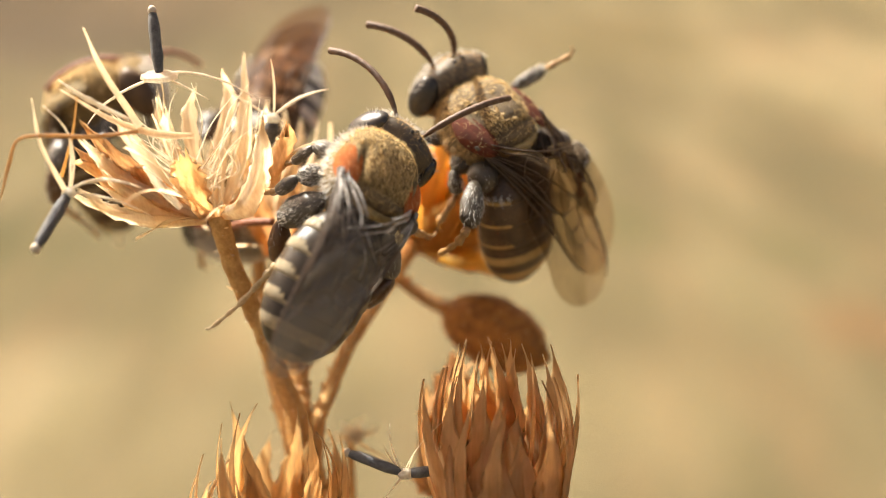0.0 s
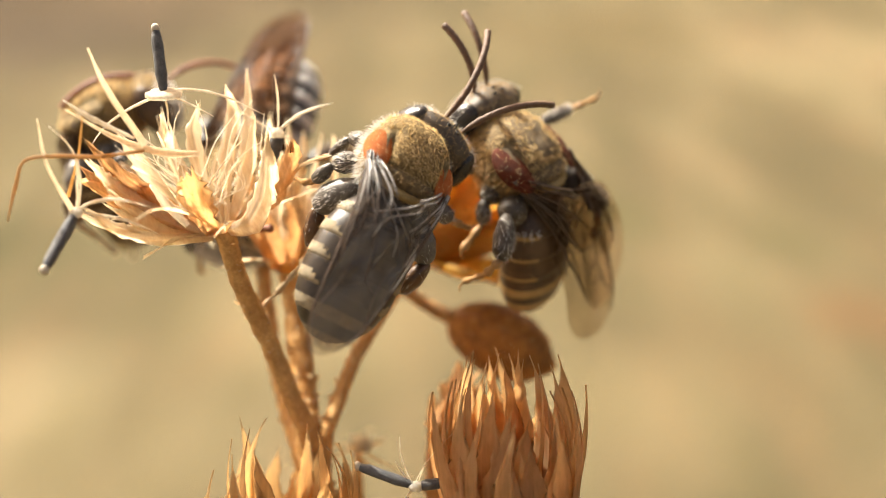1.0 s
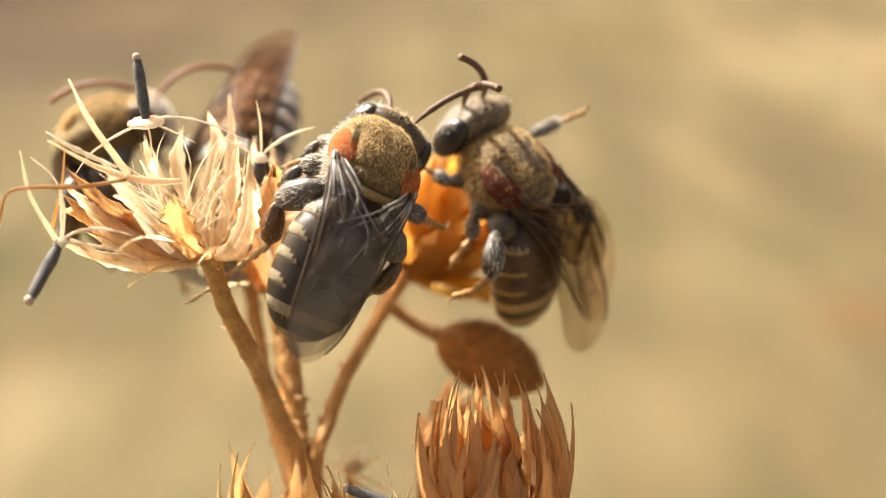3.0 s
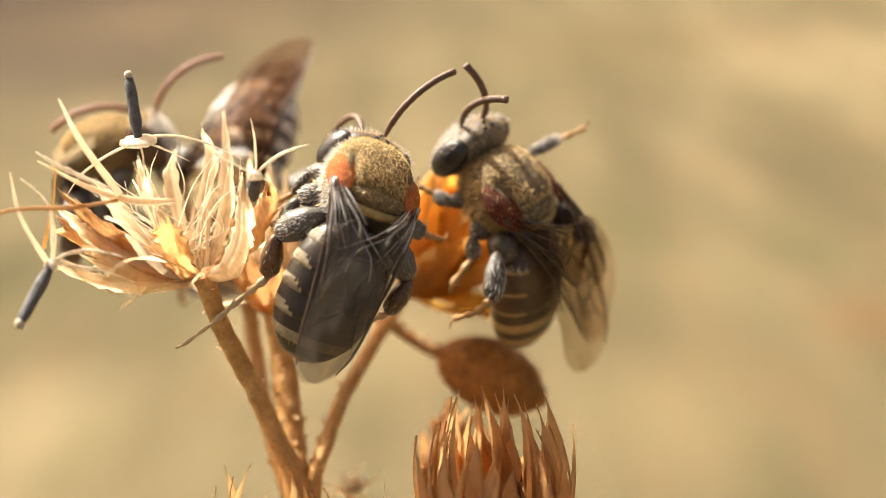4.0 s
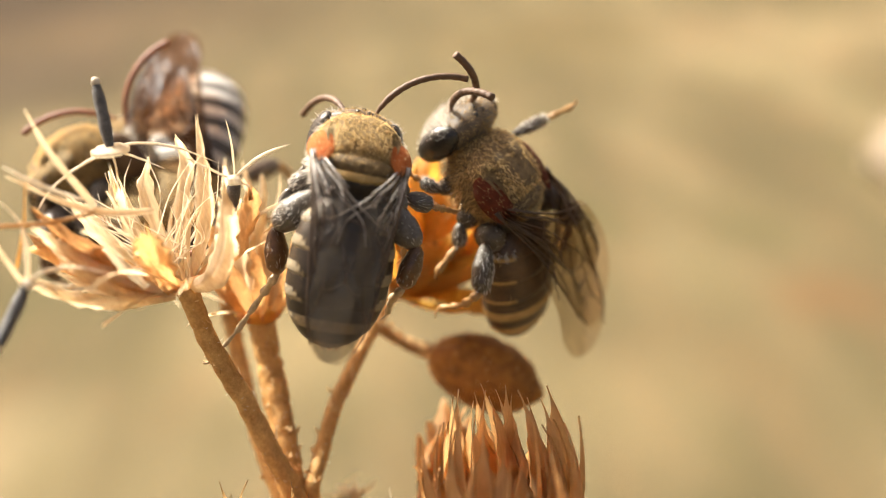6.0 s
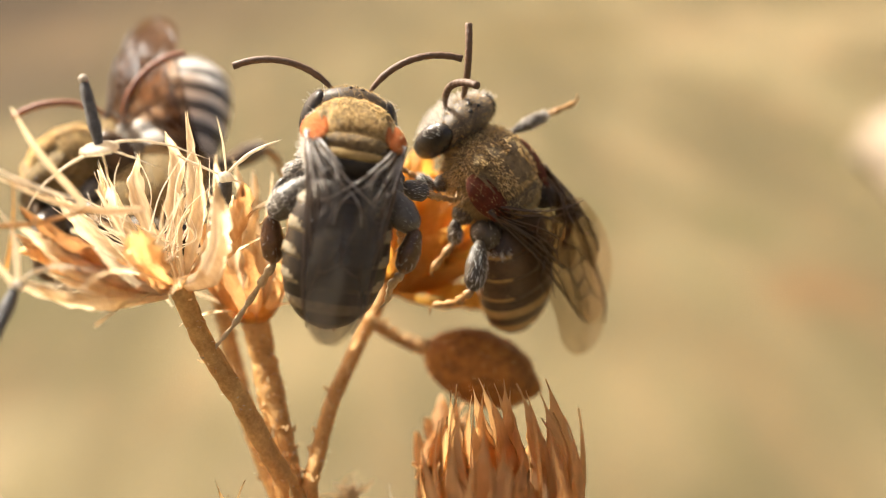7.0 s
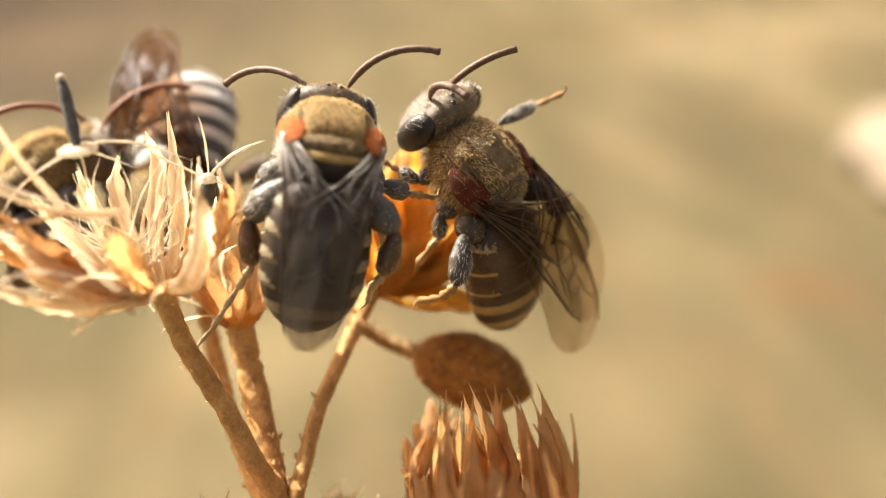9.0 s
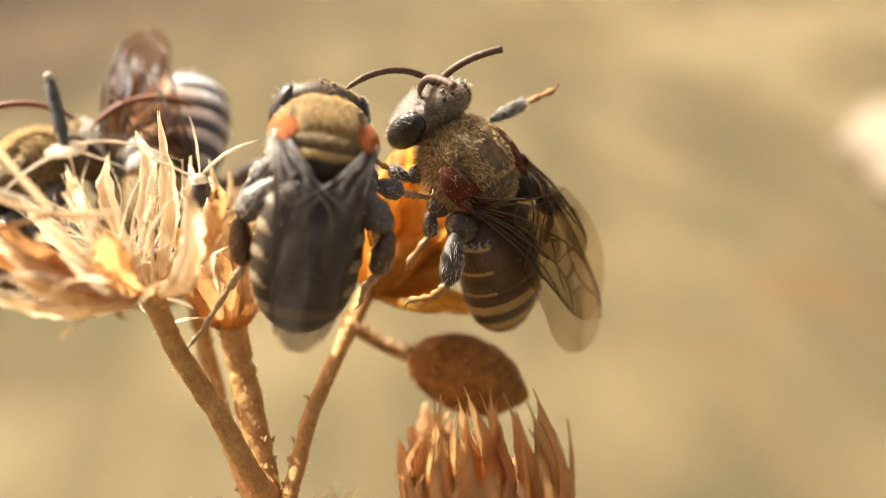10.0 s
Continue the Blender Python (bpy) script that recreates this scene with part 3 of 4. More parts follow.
FRONT_LEGS = [
    ([(-1.0, -0.8, -1.1), (-2.17, -1.31, -2.5), (-1.81, -2.13, -3.75), (-2.14, -2.35, -4.68), (-2.76, -3.03, -6.05), (-3.4, -3.61, -7.02)], 0.36),
    ([(-1.1, 0.1, -1.1), (-1.92, -0.35, -1.55), (-2.0, -0.6, -2.5), (-2.1, -0.3, -3.3), (-2.2, 0.2, -4.0)], 0.30),
    ([(-0.8, 1.0, -1.1), (-1.5, 1.3, -1.9), (-1.6, 1.0, -2.9), (-1.8, 1.2, -3.8)], 0.24),
    ([(1.0, -0.9, -1.0), (2.35, -2.1, -1.4), (2.2, -2.8, -2.7), (2.0, -2.6, -3.6), (2.1, -2.4, -4.5)], 0.36),
    ([(1.1, 0.0, -1.1), (1.85, -0.7, -1.2), (2.1, -0.9, -2.4), (2.4, -0.6, -3.4)], 0.32),
    ([(0.9, 0.9, -1.1), (1.95, 0.1, -1.3), (2.9, 0.1, -1.5), (3.4, 0.3, -1.7), (3.9, 0.5, -1.9)], 0.34),
]
SIDE_LEGS = [
    ([(-0.8, -1.2, -0.8), (-1.8, -1.35, -0.55), (-3.0, -2.45, -0.83), (-3.3, -2.5, -1.5), (-3.5, -2.2, -2.4)], 0.36),
    ([(-0.9, -0.3, -0.9), (-1.7, -0.37, -1.1), (-1.78, -0.95, -1.76), (-2.7, -1.26, -2.4)], 0.32),
    ([(-0.8, 0.9, -1.0), (-1.6, 0.9, -1.1), (-1.9, 1.55, -1.2), (-2.1, 2.1, -1.3)], 0.24),
    ([(0.9, -0.8, -0.9), (2.18, -2.0, -0.2), (1.96, -2.9, -0.55), (1.77, -3.5, -1.4)], 0.36),
    ([(1.0, 0.4, -0.9), (2.0, 0.9, -0.3), (3.2, 0.65, 0.35), (4.1, 0.43, 0.84)], 0.25),
    ([(0.8, 1.0, -1.1), (1.6, 1.5, -1.6), (1.8, 1.3, -2.7), (1.9, 1.5, -3.5)], 0.26),
]
front_bee = bee("bee with golden hairy thorax and smoky folded wings", 1.0, FRONT_LEGS, bare=-0.2, eye_size=0.88, span=6.6, bands=(4, 3), reach=4.1, broad=1.8)
side_bee = bee("bee with rust wing scales clinging to an orange seed head", 1.08, SIDE_LEGS, TEGULA_DARK, WING_BROWN, span=7.5, flank=TAN_HAIR, bands=(3, 1), skin=BODY_BROWN, band=AMBER_BAND, bare=0.42, crown=HEAD_TAN, eye_size=0.86, coat=UMBER_FELT, shin=CUTICLE)
hidden_bee = bee("bee with red-brown antennae behind the straw seed head", 1.06, FRONT_LEGS, FELT, WING_BROWN, ANTENNA_RED, hair=6000, bare=-1.0, crown=FELT, flank=TAN_HAIR, skin=BODY_BROWN, reach=4.2, eye=BODY_BROWN)
feeding_bee = bee("bee with white-banded abdomen raised behind the seed head", 1.25, SIDE_LEGS, FELT, WING_UMBER, ANTENNA_RED, hair=2500, bands=(0, 3), band=WHITE_BAND, span=5.8, skin=BODY_GREY, broad=1.7)


# ---- ground ----
def ground():
    bm = bmesh.new()
    rnd = random.Random(5)
    n = 60
    edge = [-60000, -12000, -4000, -2000] + [(-1500 + 3000 * i / n) for i in range(n + 1)] + [2000, 4000, 12000, 60000]
    grid = [[bm.verts.new((x, y + 600, (noise.noise(Vector((x, y, 0)) * 0.006) * 12 + rnd.uniform(-2, 2)) if abs(x) < 2000 and abs(y) < 2000 else 0)) for x in edge] for y in edge]
    for i in range(len(edge) - 1):
        for j in range(len(edge) - 1):
            bm.faces.new((grid[i][j], grid[i][j + 1], grid[i + 1][j + 1], grid[i + 1][j]))
    return tagged(part("ground", bm, GROUND), "dry straw-coloured ground far below", "ground", kind="structure")


ground()


def stone(x, y, r, long):
    def lump(p):
        return p * (1 + 0.25 * noise.noise(p * 0.09)) + Vector((x, y, r * 0.2))
    ob = part("stone", ellipsoid(r, r * long, r * 0.5, 32, 24, lump), STONE)
    return tagged(ob, "pale sunlit stone lying on dry ground", "stone")


stone(306, 412, 48, 2.3)


# ---- the dried plant ----
def bract_mesh(name, length, width, mat, curl, arch, seed, taper=1.3, wave=0.0, torn=0.0):
    """A dry pointed (or torn) bract, base at the origin, growing along +z and arching towards +y."""
    rnd = random.Random(seed)
    bm = bmesh.new()
    n, m = 12, 7
    sides = []
    reach = [1 - torn * rnd.random() for _ in range(m)]
    for face in (0, 1):
        grid = []
        for i in range(n + 1):
            s = i / n
            w = width * (0.42 + 1.5 * s) * max(0.012, (1 - s)) ** taper
            ang = arch * s
            y0, z0 = length * (s * math.sin(ang * 0.6)), length * s * math.cos(ang * 0.6)
            row = []
            for j in range(m):
                v = -1 + 2 * j / (m - 1)
                jag = 1 + (rnd.uniform(-0.45, 0.25) if abs(v) == 1 and s > 0.4 else 0)
                x = v * w * jag + wave * length * s * math.sin(s * 4.5 + seed * 1.7)
                cup = curl * w * v * v + 0.05 * math.sin(s * 7 + seed) * v + 0.16 * w * math.sin(v * 6 + seed + s * 2)
                thick = 0.035 * (1 - abs(v)) * (1 - s) + 0.006
                row.append(bm.verts.new((x, y0 * reach[j] - cup + (thick if face else -thick), z0 * (1 - (1 - reach[j]) * s) + rnd.uniform(-0.03, 0.03) * length * 0.1)))
            grid.append(row)
        sides.append(grid)
        for i in range(n):
            for j in range(m - 1):
                q = (grid[i][j], grid[i][j + 1], grid[i + 1][j + 1], grid[i + 1][j])
                bm.faces.new(q if face else q[::-1])
    a, b = sides
    for i in range(n):
        for j in (0, m - 1):
            bm.faces.new((a[i][j], a[i + 1][j], b[i + 1][j], b[i][j]))
    for j in range(m - 1):
        bm.faces.new((a[n][j], a[n][j + 1], b[n][j + 1], b[n][j]))
    ob = part(name, bm, mat)
    me = ob.data
    bpy.data.objects.remove(ob)
    return me


def kit(mat, width, count, seed, curl=0.5, arch=0.5, taper=1.3, wave=0.0, torn=0.0):
    return [bract_mesh("bract", 1.0 * 4.0, width * random.Random(seed + i).uniform(0.65, 1.3), mat, curl * (0.6 + 0.2 * i), arch * (0.5 + 0.25 * i), seed + i, taper, wave, torn) for i in range(count)]


def axis_frame(base, axis):
    q = Vector(axis).to_track_quat("Z", "Y").to_matrix().to_4x4()
    return Matrix.Translation(Vector(base) * MM) @ q


def seed_head(plant, base, axis, kinds, rings, cup, mat, seed, label, bristles=0, near=1.0):
    """A dried flower head: a cup with rings of (count, radius, flare, length, jitter) of bracts."""
    rnd = random.Random(seed)
    prof = [(0.02, -0.25), (0.35, -0.2), (0.75, 0.05), (1.0, 0.35), (0.85, 0.5)]
    rows = [[Vector((math.cos(a) * r * cup * (1 + 0.06 * rnd.uniform(-1, 1)), math.sin(a) * r * cup, z * cup)) for a in [2 * math.pi * j / 18 for j in range(18)]] for r, z in prof]
    head = part("seed_head", ring_skin(rows), mat, plant, label)
    head.matrix_basis = axis_frame(base, axis)
    for ring, (count, radius, flare, length, jitter) in enumerate(rings):
        meshes = kinds[min(ring, len(kinds) - 1)] if isinstance(kinds[0], list) else kinds
        for i in range(count):
            a = 360 * (i + rnd.uniform(-0.3, 0.3)) / count + seed * 31 % 360
            f = flare + rnd.uniform(-1, 1) * jitter
            ln = length / 4.0 * rnd.uniform(0.72, 1.18)
            way = head.matrix_basis.to_3x3() @ Vector((-math.sin(radians(a)), math.cos(radians(a)), 0))
            if way.y < -0.3:
                ln *= near
            m = Matrix.Rotation(radians(a), 4, "Z") @ Matrix.Translation((0, radius * MM, 0)) @ Matrix.Rotation(radians(-f), 4, "X") @ Matrix.Rotation(radians(rnd.uniform(-28, 28)), 4, "Z") @ Matrix.Diagonal((rnd.uniform(0.7, 1.3), rnd.uniform(0.7, 1.6), ln, 1))
            share("bract", rnd.choice(meshes), head, m)
    for i in range(bristles):
        m = Matrix.Rotation(radians(rnd.uniform(0, 360)), 4, "Z") @ Matrix.Translation((0, rnd.uniform(0.18, 0.3) * MM, 0)) @ Matrix.Rotation(radians(-rnd.uniform(8, 62)), 4, "X") @ Matrix.Rotation(radians(rnd.uniform(-60, 60)), 4, "Z") @ Matrix.Diagonal((rnd.uniform(0.6, 1.2), 1, rnd.uniform(0.9, 1.4), 1))
        share("bristle", rnd.choice(straw_thin), head, m)
    return head


def stem(plant, points, radii, seed, mat=None, fuzz=260):
    ob = part("stem", tube(points, radii, 16, 10, 0.12, seed=seed), mat or STEM, plant)
    if fuzz:
        fur(ob, ob, fuzz, 0.16, 0.02, WHITE_HAIR, (0, 0, 0.3), seed=seed + 60, name="stem_hair")
        fur(ob, ob, fuzz // 2, 0.34, 0.13, FLAKE, (0, 0, 0.9), seed=seed + 80, name="bark_flake", lift=0.25)
    return ob


def blade(head, points, widths, mat, seed, curl=0.5, torn=0.25, face=(0.0, -0.85, 0.5), name="bract"):
    """A broad dry bract along a smooth path in world millimetres, fibrous and frayed at its end, under its head."""
    rnd = random.Random(seed)
    path = smooth_path(points, 6)
    n, m = len(path) - 1, 9
    frame_in = head.matrix_basis.inverted()
    bm = bmesh.new()
    fray = [1 - torn * rnd.random() for _ in range(m)]
    ripple = [rnd.uniform(-1, 1) for _ in range(m)]
    twist = rnd.uniform(-0.25, 0.25)
    grids = []
    for skin in (-1, 1):
        grid = []
        for i, p in enumerate(path):
            s = i / n
            d = (path[min(i + 1, n)] - path[max(i - 1, 0)]).normalized()
            f = Vector(face) + Vector((twist * (1 + s), 0, 0))
            side = d.cross(f).normalized()
            out = side.cross(d).normalized()
            u = s * (len(widths) - 1)
            j0 = min(int(u), len(widths) - 2)
            w = widths[j0] + (widths[j0 + 1] - widths[j0]) * (u - j0)
            row = []
            for j in range(m):
                v = -1 + 2 * j / (m - 1)
                edge = 1 + (rnd.uniform(-0.5, 0.2) if abs(v) == 1 and s > 0.22 else 0)
                q = p + side * v * w * edge + out * (-curl * w * v * v + 0.1 * w * math.sin(v * 7 + seed + s * 3) + 0.05 * ripple[j] * w + skin * (0.03 * (1 - abs(v)) + 0.006))
                if s > 0.55:
                    q = q + (path[int(n * 0.55)] - p) * (1 - fray[j]) * (s - 0.55) / 0.45
                row.append(bm.verts.new((frame_in @ (q * MM)) / MM))
            grid.append(row)
        grids.append(grid)
        for i in range(n):
            for j in range(m - 1):
                c = (grid[i][j], grid[i][j + 1], grid[i + 1][j + 1], grid[i + 1][j])
                bm.faces.new(c if skin > 0 else c[::-1])
    a, b = grids
    for i in range(n):
        for j in (0, m - 1):
            bm.faces.new((a[i][j], a[i + 1][j], b[i + 1][j], b[i][j]))
    for j in range(m - 1):
        bm.faces.new((a[n][j], a[n][j + 1], b[n][j + 1], b[n][j]))
    return part(name, bm, mat, head)


def tulip_bract(seed, mat, radius, height, width):
    """One bract of a goblet-shaped head: swells outwards, closes over and ends in a dark frayed awn."""
    rnd = random.Random(seed)
    bm = bmesh.new()
    n, m = 16, 7
    lean, bend = rnd.uniform(-0.14, 0.14), rnd.uniform(-0.1, 0.2)
    grids = []
    for skin in (-1, 1):
        grid = []
        for i in range(n + 1):
            s = i / n
            r = radius * (0.5 + 0.56 * math.sin(math.pi * (0.08 + 0.62 * s)) - (0.1 + bend) * s ** 4)
            body = math.sin(math.pi * min(1, 0.2 + 0.84 * s)) ** 0.85 if s < 0.95 else 0
            w = width * max(body * (1 - 0.2 * s), 0.14 * (1.01 - s))
            row = []
            for j in range(m):
                v = -1 + 2 * j / (m - 1)
                jag = 1 + (rnd.uniform(-0.4, 0.2) if abs(v) == 1 and s > 0.45 else 0)
                x = v * w * jag
                y = r - 0.5 * x * x / radius + 0.05 * w * math.sin(v * 7 + seed) + skin * (0.03 * (1 - abs(v)) + 0.006)
                row.append(bm.verts.new((x + lean * height * s * s, y, height * s + rnd.uniform(-0.02, 0.02))))
            grid.append(row)
        grids.append(grid)
        for i in range(n):
            for j in range(m - 1):
                c = (grid[i][j], grid[i][j + 1], grid[i + 1][j + 1], grid[i + 1][j])
                bm.faces.new(c if skin > 0 else c[::-1])
    a, b = grids
    for i in range(n):
        for j in (0, m - 1):
            bm.faces.new((a[i][j], a[i + 1][j], b[i + 1][j], b[i][j]))
    for j in range(m - 1):
        bm.faces.new((a[n][j], a[n][j + 1], b[n][j + 1], b[n][j]))
    ob = part("bract", bm, mat)
    me = ob.data
    bpy.data.objects.remove(ob)
    return me


def tulip_head(plant, base, axis, radius, height, rings, seed, label, spread=5, mat=None):
    """A goblet of overlapping pointed bracts; rings of (count, radius share, height share)."""
    rnd = random.Random(seed)
    rows = [[Vector((math.cos(a) * r * radius, math.sin(a) * r * radius, z * radius)) for a in [2 * math.pi * j / 18 for j in range(18)]] for r, z in ((0.02, -0.3), (0.4, -0.2), (0.62, 0.05), (0.7, 0.4), (0.3, 0.5))]
    head = part("seed_head", ring_skin(rows), AMBER, plant, label)
    head.matrix_basis = axis_frame(base, axis)
    meshes = [tulip_bract(seed * 20 + i, mat or GOBLET, radius, height, width) for i, width in enumerate((0.6, 0.76, 0.46, 0.86, 0.4, 0.66, 0.54))]
    for count, share_r, share_h in rings:
        for i in range(count):
            a = 360 * (i + rnd.uniform(-0.35, 0.35)) / count
            m = Matrix.Rotation(radians(a), 4, "Z") @ Matrix.Rotation(radians(rnd.uniform(-spread, spread) - spread * 0.3), 4, "X") @ Matrix.Diagonal((rnd.uniform(0.8, 1.25), share_r * rnd.uniform(0.95, 1.05), share_h * rnd.uniform(0.78, 1.1), 1))
            share("bract", rnd.choice(meshes), head, m)
    return head


plant = thing("dried_plant", Matrix(), "dried straw-brown plant with papery seed heads", "plant")
straw_kit, straw_thin = kit(STRAW, 0.3, 8, 100, 0.7, -0.6, 0.7, 0.09), kit(STRAW, 0.12, 5, 130, 0.3, 0.7, 0.8, 0.1)
honey_kit = kit(HONEY, 0.62, 6, 145, 0.8, -0.7, 0.7, 0.04)
deep_kit = kit(DEEP, 1.3, 5, 190, 0.7, -0.5, 0.8)

stem(plant, [(-7.75, 30.1, 187.3), (-7.35, 30.04, 185.16), (-6.56, 29.89, 182.94), (-5.88, 29.62, 180.71), (-5.28, 29.33, 178.9), (-4.88, 28.9, 175), (-5, 28.5, 160)], [0.34, 0.32, 0.34, 0.35, 0.38, 0.5, 0.7], 1)
stem(plant, [(-6.15, 33.7, 183.9), (-6.02, 33.0, 182.6), (-5.85, 32.12, 181.33), (-5.59, 30.81, 179.72), (-5.44, 29.9, 178.54), (-5.1, 29.1, 175.5)], [0.5, 0.46, 0.48, 0.48, 0.5, 0.5], 2)
stem(plant, [(-7.93, 36.93, 184.5), (-7.58, 35.18, 181.5), (-6.91, 32.86, 179.37), (-5.85, 30.5, 177.5), (-5.1, 29.1, 175)], [0.3, 0.32, 0.34, 0.4, 0.4], 3)
stem(plant, [(-1.1, 36.4, 183.5), (-1.86, 35.18, 182.7), (-2.91, 33.57, 181.61), (-3.79, 32.12, 180.63), (-4.36, 30.86, 179.58), (-4.81, 29.7, 178.52), (-5.0, 28.8, 175)], [0.34, 0.3, 0.28, 0.27, 0.28, 0.3, 0.4], 4)
stem(plant, [(-1.98, 35.6, 182.1), (-0.94, 35.57, 181.16), (0.3, 35.4, 180.5)], [0.2, 0.19, 0.26], 5)
stem(plant, [(-5, 28.6, 161), (-4.6, 28, 120), (-4, 28, 60), (-4, 28, -2)], [0.7, 1.0, 1.3, 1.5], 6)
stem(plant, [(1.95, 25.2, 176.2), (1.5, 25.2, 168), (-2, 26, 150), (-4.5, 28, 125)], [0.6, 0.55, 0.6, 0.7], 7)
stem(plant, [(-5.5, 25.2, 175.2), (-5.4, 25.2, 167), (-5, 26, 150), (-4.7, 28, 125)], [0.6, 0.55, 0.6, 0.7], 8)

straw_head = seed_head(plant, (-7.77, 30.1, 187.2), (-0.27, 0.36, 0.89), [straw_thin, straw_thin], [(6, 0.6, 58, 3.6, 14)], 0.6, HONEY, 1, "open straw-coloured seed head", 12, 0.6)
for i, (mat, curl, torn, widths, points) in enumerate((
    (HONEY, 0.6, 0.5, (0.25, 0.6, 0.55, 0.3, 0.06), [(-8.0, 30.0, 187.3), (-9.33, 29.3, 187.94), (-10.33, 29.0, 188.89), (-11.34, 29.0, 189.99), (-11.99, 29.2, 190.79)]),
    (STRAW, 0.5, 0.4, (0.25, 0.45, 0.4, 0.08), [(-8.0, 29.8, 187.3), (-9.47, 29.0, 187.7), (-10.64, 28.6, 188.47), (-11.87, 28.6, 189.28)]),
    (HONEY, -0.5, 0.6, (0.26, 0.5, 0.56, 0.42), [(-8.0, 29.7, 187.4), (-8.29, 29.0, 188.9), (-8.43, 28.7, 190.15)]),
    (HONEY, 0.7, 0.4, (0.22, 0.42, 0.42, 0.26, 0.05), [(-7.6, 30.0, 187.35), (-6.7, 29.4, 188.05), (-6.12, 29.3, 189.0), (-5.83, 29.4, 190.33), (-5.73, 29.6, 191.13)]),
    (HONEY, 0.5, 0.5, (0.22, 0.36, 0.34, 0.08), [(-7.54, 30.4, 187.21), (-6.07, 30.4, 188.35), (-5.31, 30.6, 189.7), (-5.17, 30.8, 190.63)]),
    (STRAW, 0.4, 0.2, (0.2, 0.3, 0.26, 0.04), [(-8.07, 31.0, 187.06), (-7.99, 32.3, 188.7), (-7.72, 33.0, 190.58), (-7.79, 33.2, 191.6)]),
    (STRAW, 0.4, 0.2, (0.2, 0.3, 0.04), [(-7.64, 32.0, 187.28), (-7.34, 33.4, 189.81), (-7.08, 33.9, 192.02)]),
    (STRAW, 0.4, 0.5, (0.15, 0.3, 0.2), [(-8.4, 30.8, 187.18), (-9.75, 32.0, 189.05), (-10.27, 32.6, 190.74)]),
    (HONEY, 0.5, 0.5, (0.25, 0.5, 0.35, 0.05), [(-8.3, 30.2, 187.2), (-11.19, 30.2, 188.62), (-12.51, 30.2, 189.76), (-13.11, 30.2, 190.07)]),
    (HONEY, 0.4, 0.5, (0.25, 0.45, 0.4, 0.12), [(-8.2, 29.7, 187.4), (-9.96, 29.2, 188.6), (-10.82, 28.9, 189.63), (-11.35, 28.8, 190.64)]),
    (STRAW, 0.5, 0.3, (0.15, 0.28, 0.05), [(-7.7, 30.6, 187.2), (-7.0, 31.6, 189.2), (-6.7, 32.0, 191.0)]),
    (STRAW, 0.4, 0.5, (0.2, 0.3, 0.3, 0.12), [(-8.5, 30.8, 187.18), (-9.6, 31.2, 188.0), (-10.7, 31.6, 189.1), (-11.4, 32.0, 190.7)]),
    (STRAW, 0.4, 0.5, (0.2, 0.3, 0.28, 0.1), [(-8.3, 30.8, 187.3), (-9.1, 31.4, 188.4), (-9.7, 32.0, 189.6), (-9.9, 32.4, 191.2)]),
    (STRAW, 0.4, 0.4, (0.2, 0.3, 0.26, 0.06), [(-8.2, 30.8, 187.3), (-8.6, 31.6, 188.8), (-8.9, 32.2, 190.3), (-8.7, 32.6, 191.4)]),
    (HONEY, 0.4, 0.5, (0.2, 0.3, 0.3, 0.1), [(-8.5, 30.5, 187.2), (-10.0, 30.6, 187.9), (-11.3, 30.9, 188.8), (-12.2, 31.2, 190.0)]),
    (PAPPUS, 0.5, 0.1, (0.1, 0.2, 0.08), [(-8.65, 29.0, 187.95), (-9.17, 28.9, 188.73), (-9.74, 28.8, 189.48)]),
    (PAPPUS, 0.3, 0.0, (0.05, 0.1, 0.015), [(-9.95, 29.0, 191.02), (-11.25, 29.0, 191.59), (-12.09, 29.2, 192.19)]),
    (STRAW, 0.3, 0.0, (0.09, 0.07, 0.012), [(-11.86, 27.9, 189.04), (-12.49, 28.2, 190.5), (-12.69, 28.5, 191.87)]),
    (STRAW, 0.3, 0.0, (0.1, 0.07, 0.02), [(-8.6, 30.0, 187.41), (-9.51, 30.4, 190.04), (-9.7, 30.6, 190.67)]),
    (AMBER, 0.3, 0.0, (0.07, 0.05, 0.012), [(-12.17, 28.4, 189.27), (-11.74, 28.6, 190.52), (-11.51, 28.8, 191.75)]),
    (STRAW, 0.4, 0.1, (0.05, 0.14, 0.04), [(-10.04, 28.5, 188.0), (-11.2, 28.3, 188.41), (-11.94, 28.1, 188.96)]),
)):
    strips = 3 if points[-1][0] < -10 and max(widths) > 0.3 else 1
    rnd = random.Random(700 + i)
    for j in range(strips):
        off = (j - (strips - 1) / 2) * max(widths) * 0.62
        cut = rnd.uniform(0.8, 1.05) if strips > 1 else 1
        way = Vector(points[-1]) - Vector(points[0])
        aside = way.cross(Vector((0, -0.85, 0.5))).normalized()
        moved = [Vector(points[0]) + (Vector(p) - Vector(points[0])) * cut + (aside * off + Vector((rnd.uniform(-0.1, 0.1), rnd.uniform(-0.25, 0.25), rnd.uniform(-0.1, 0.1)))) * min(1, 0.35 + u / 2) for u, p in enumerate(points)]
        narrow = [w * (0.55 if strips > 1 else 1) for w in widths]
        if strips > 1 and j != 1:
            narrow[-1] = min(narrow[-1], 0.05)
        blade(straw_head, moved, narrow, STRAW if rnd.random() < 0.35 and mat is HONEY else mat, 500 + 5 * i + j, curl, torn)


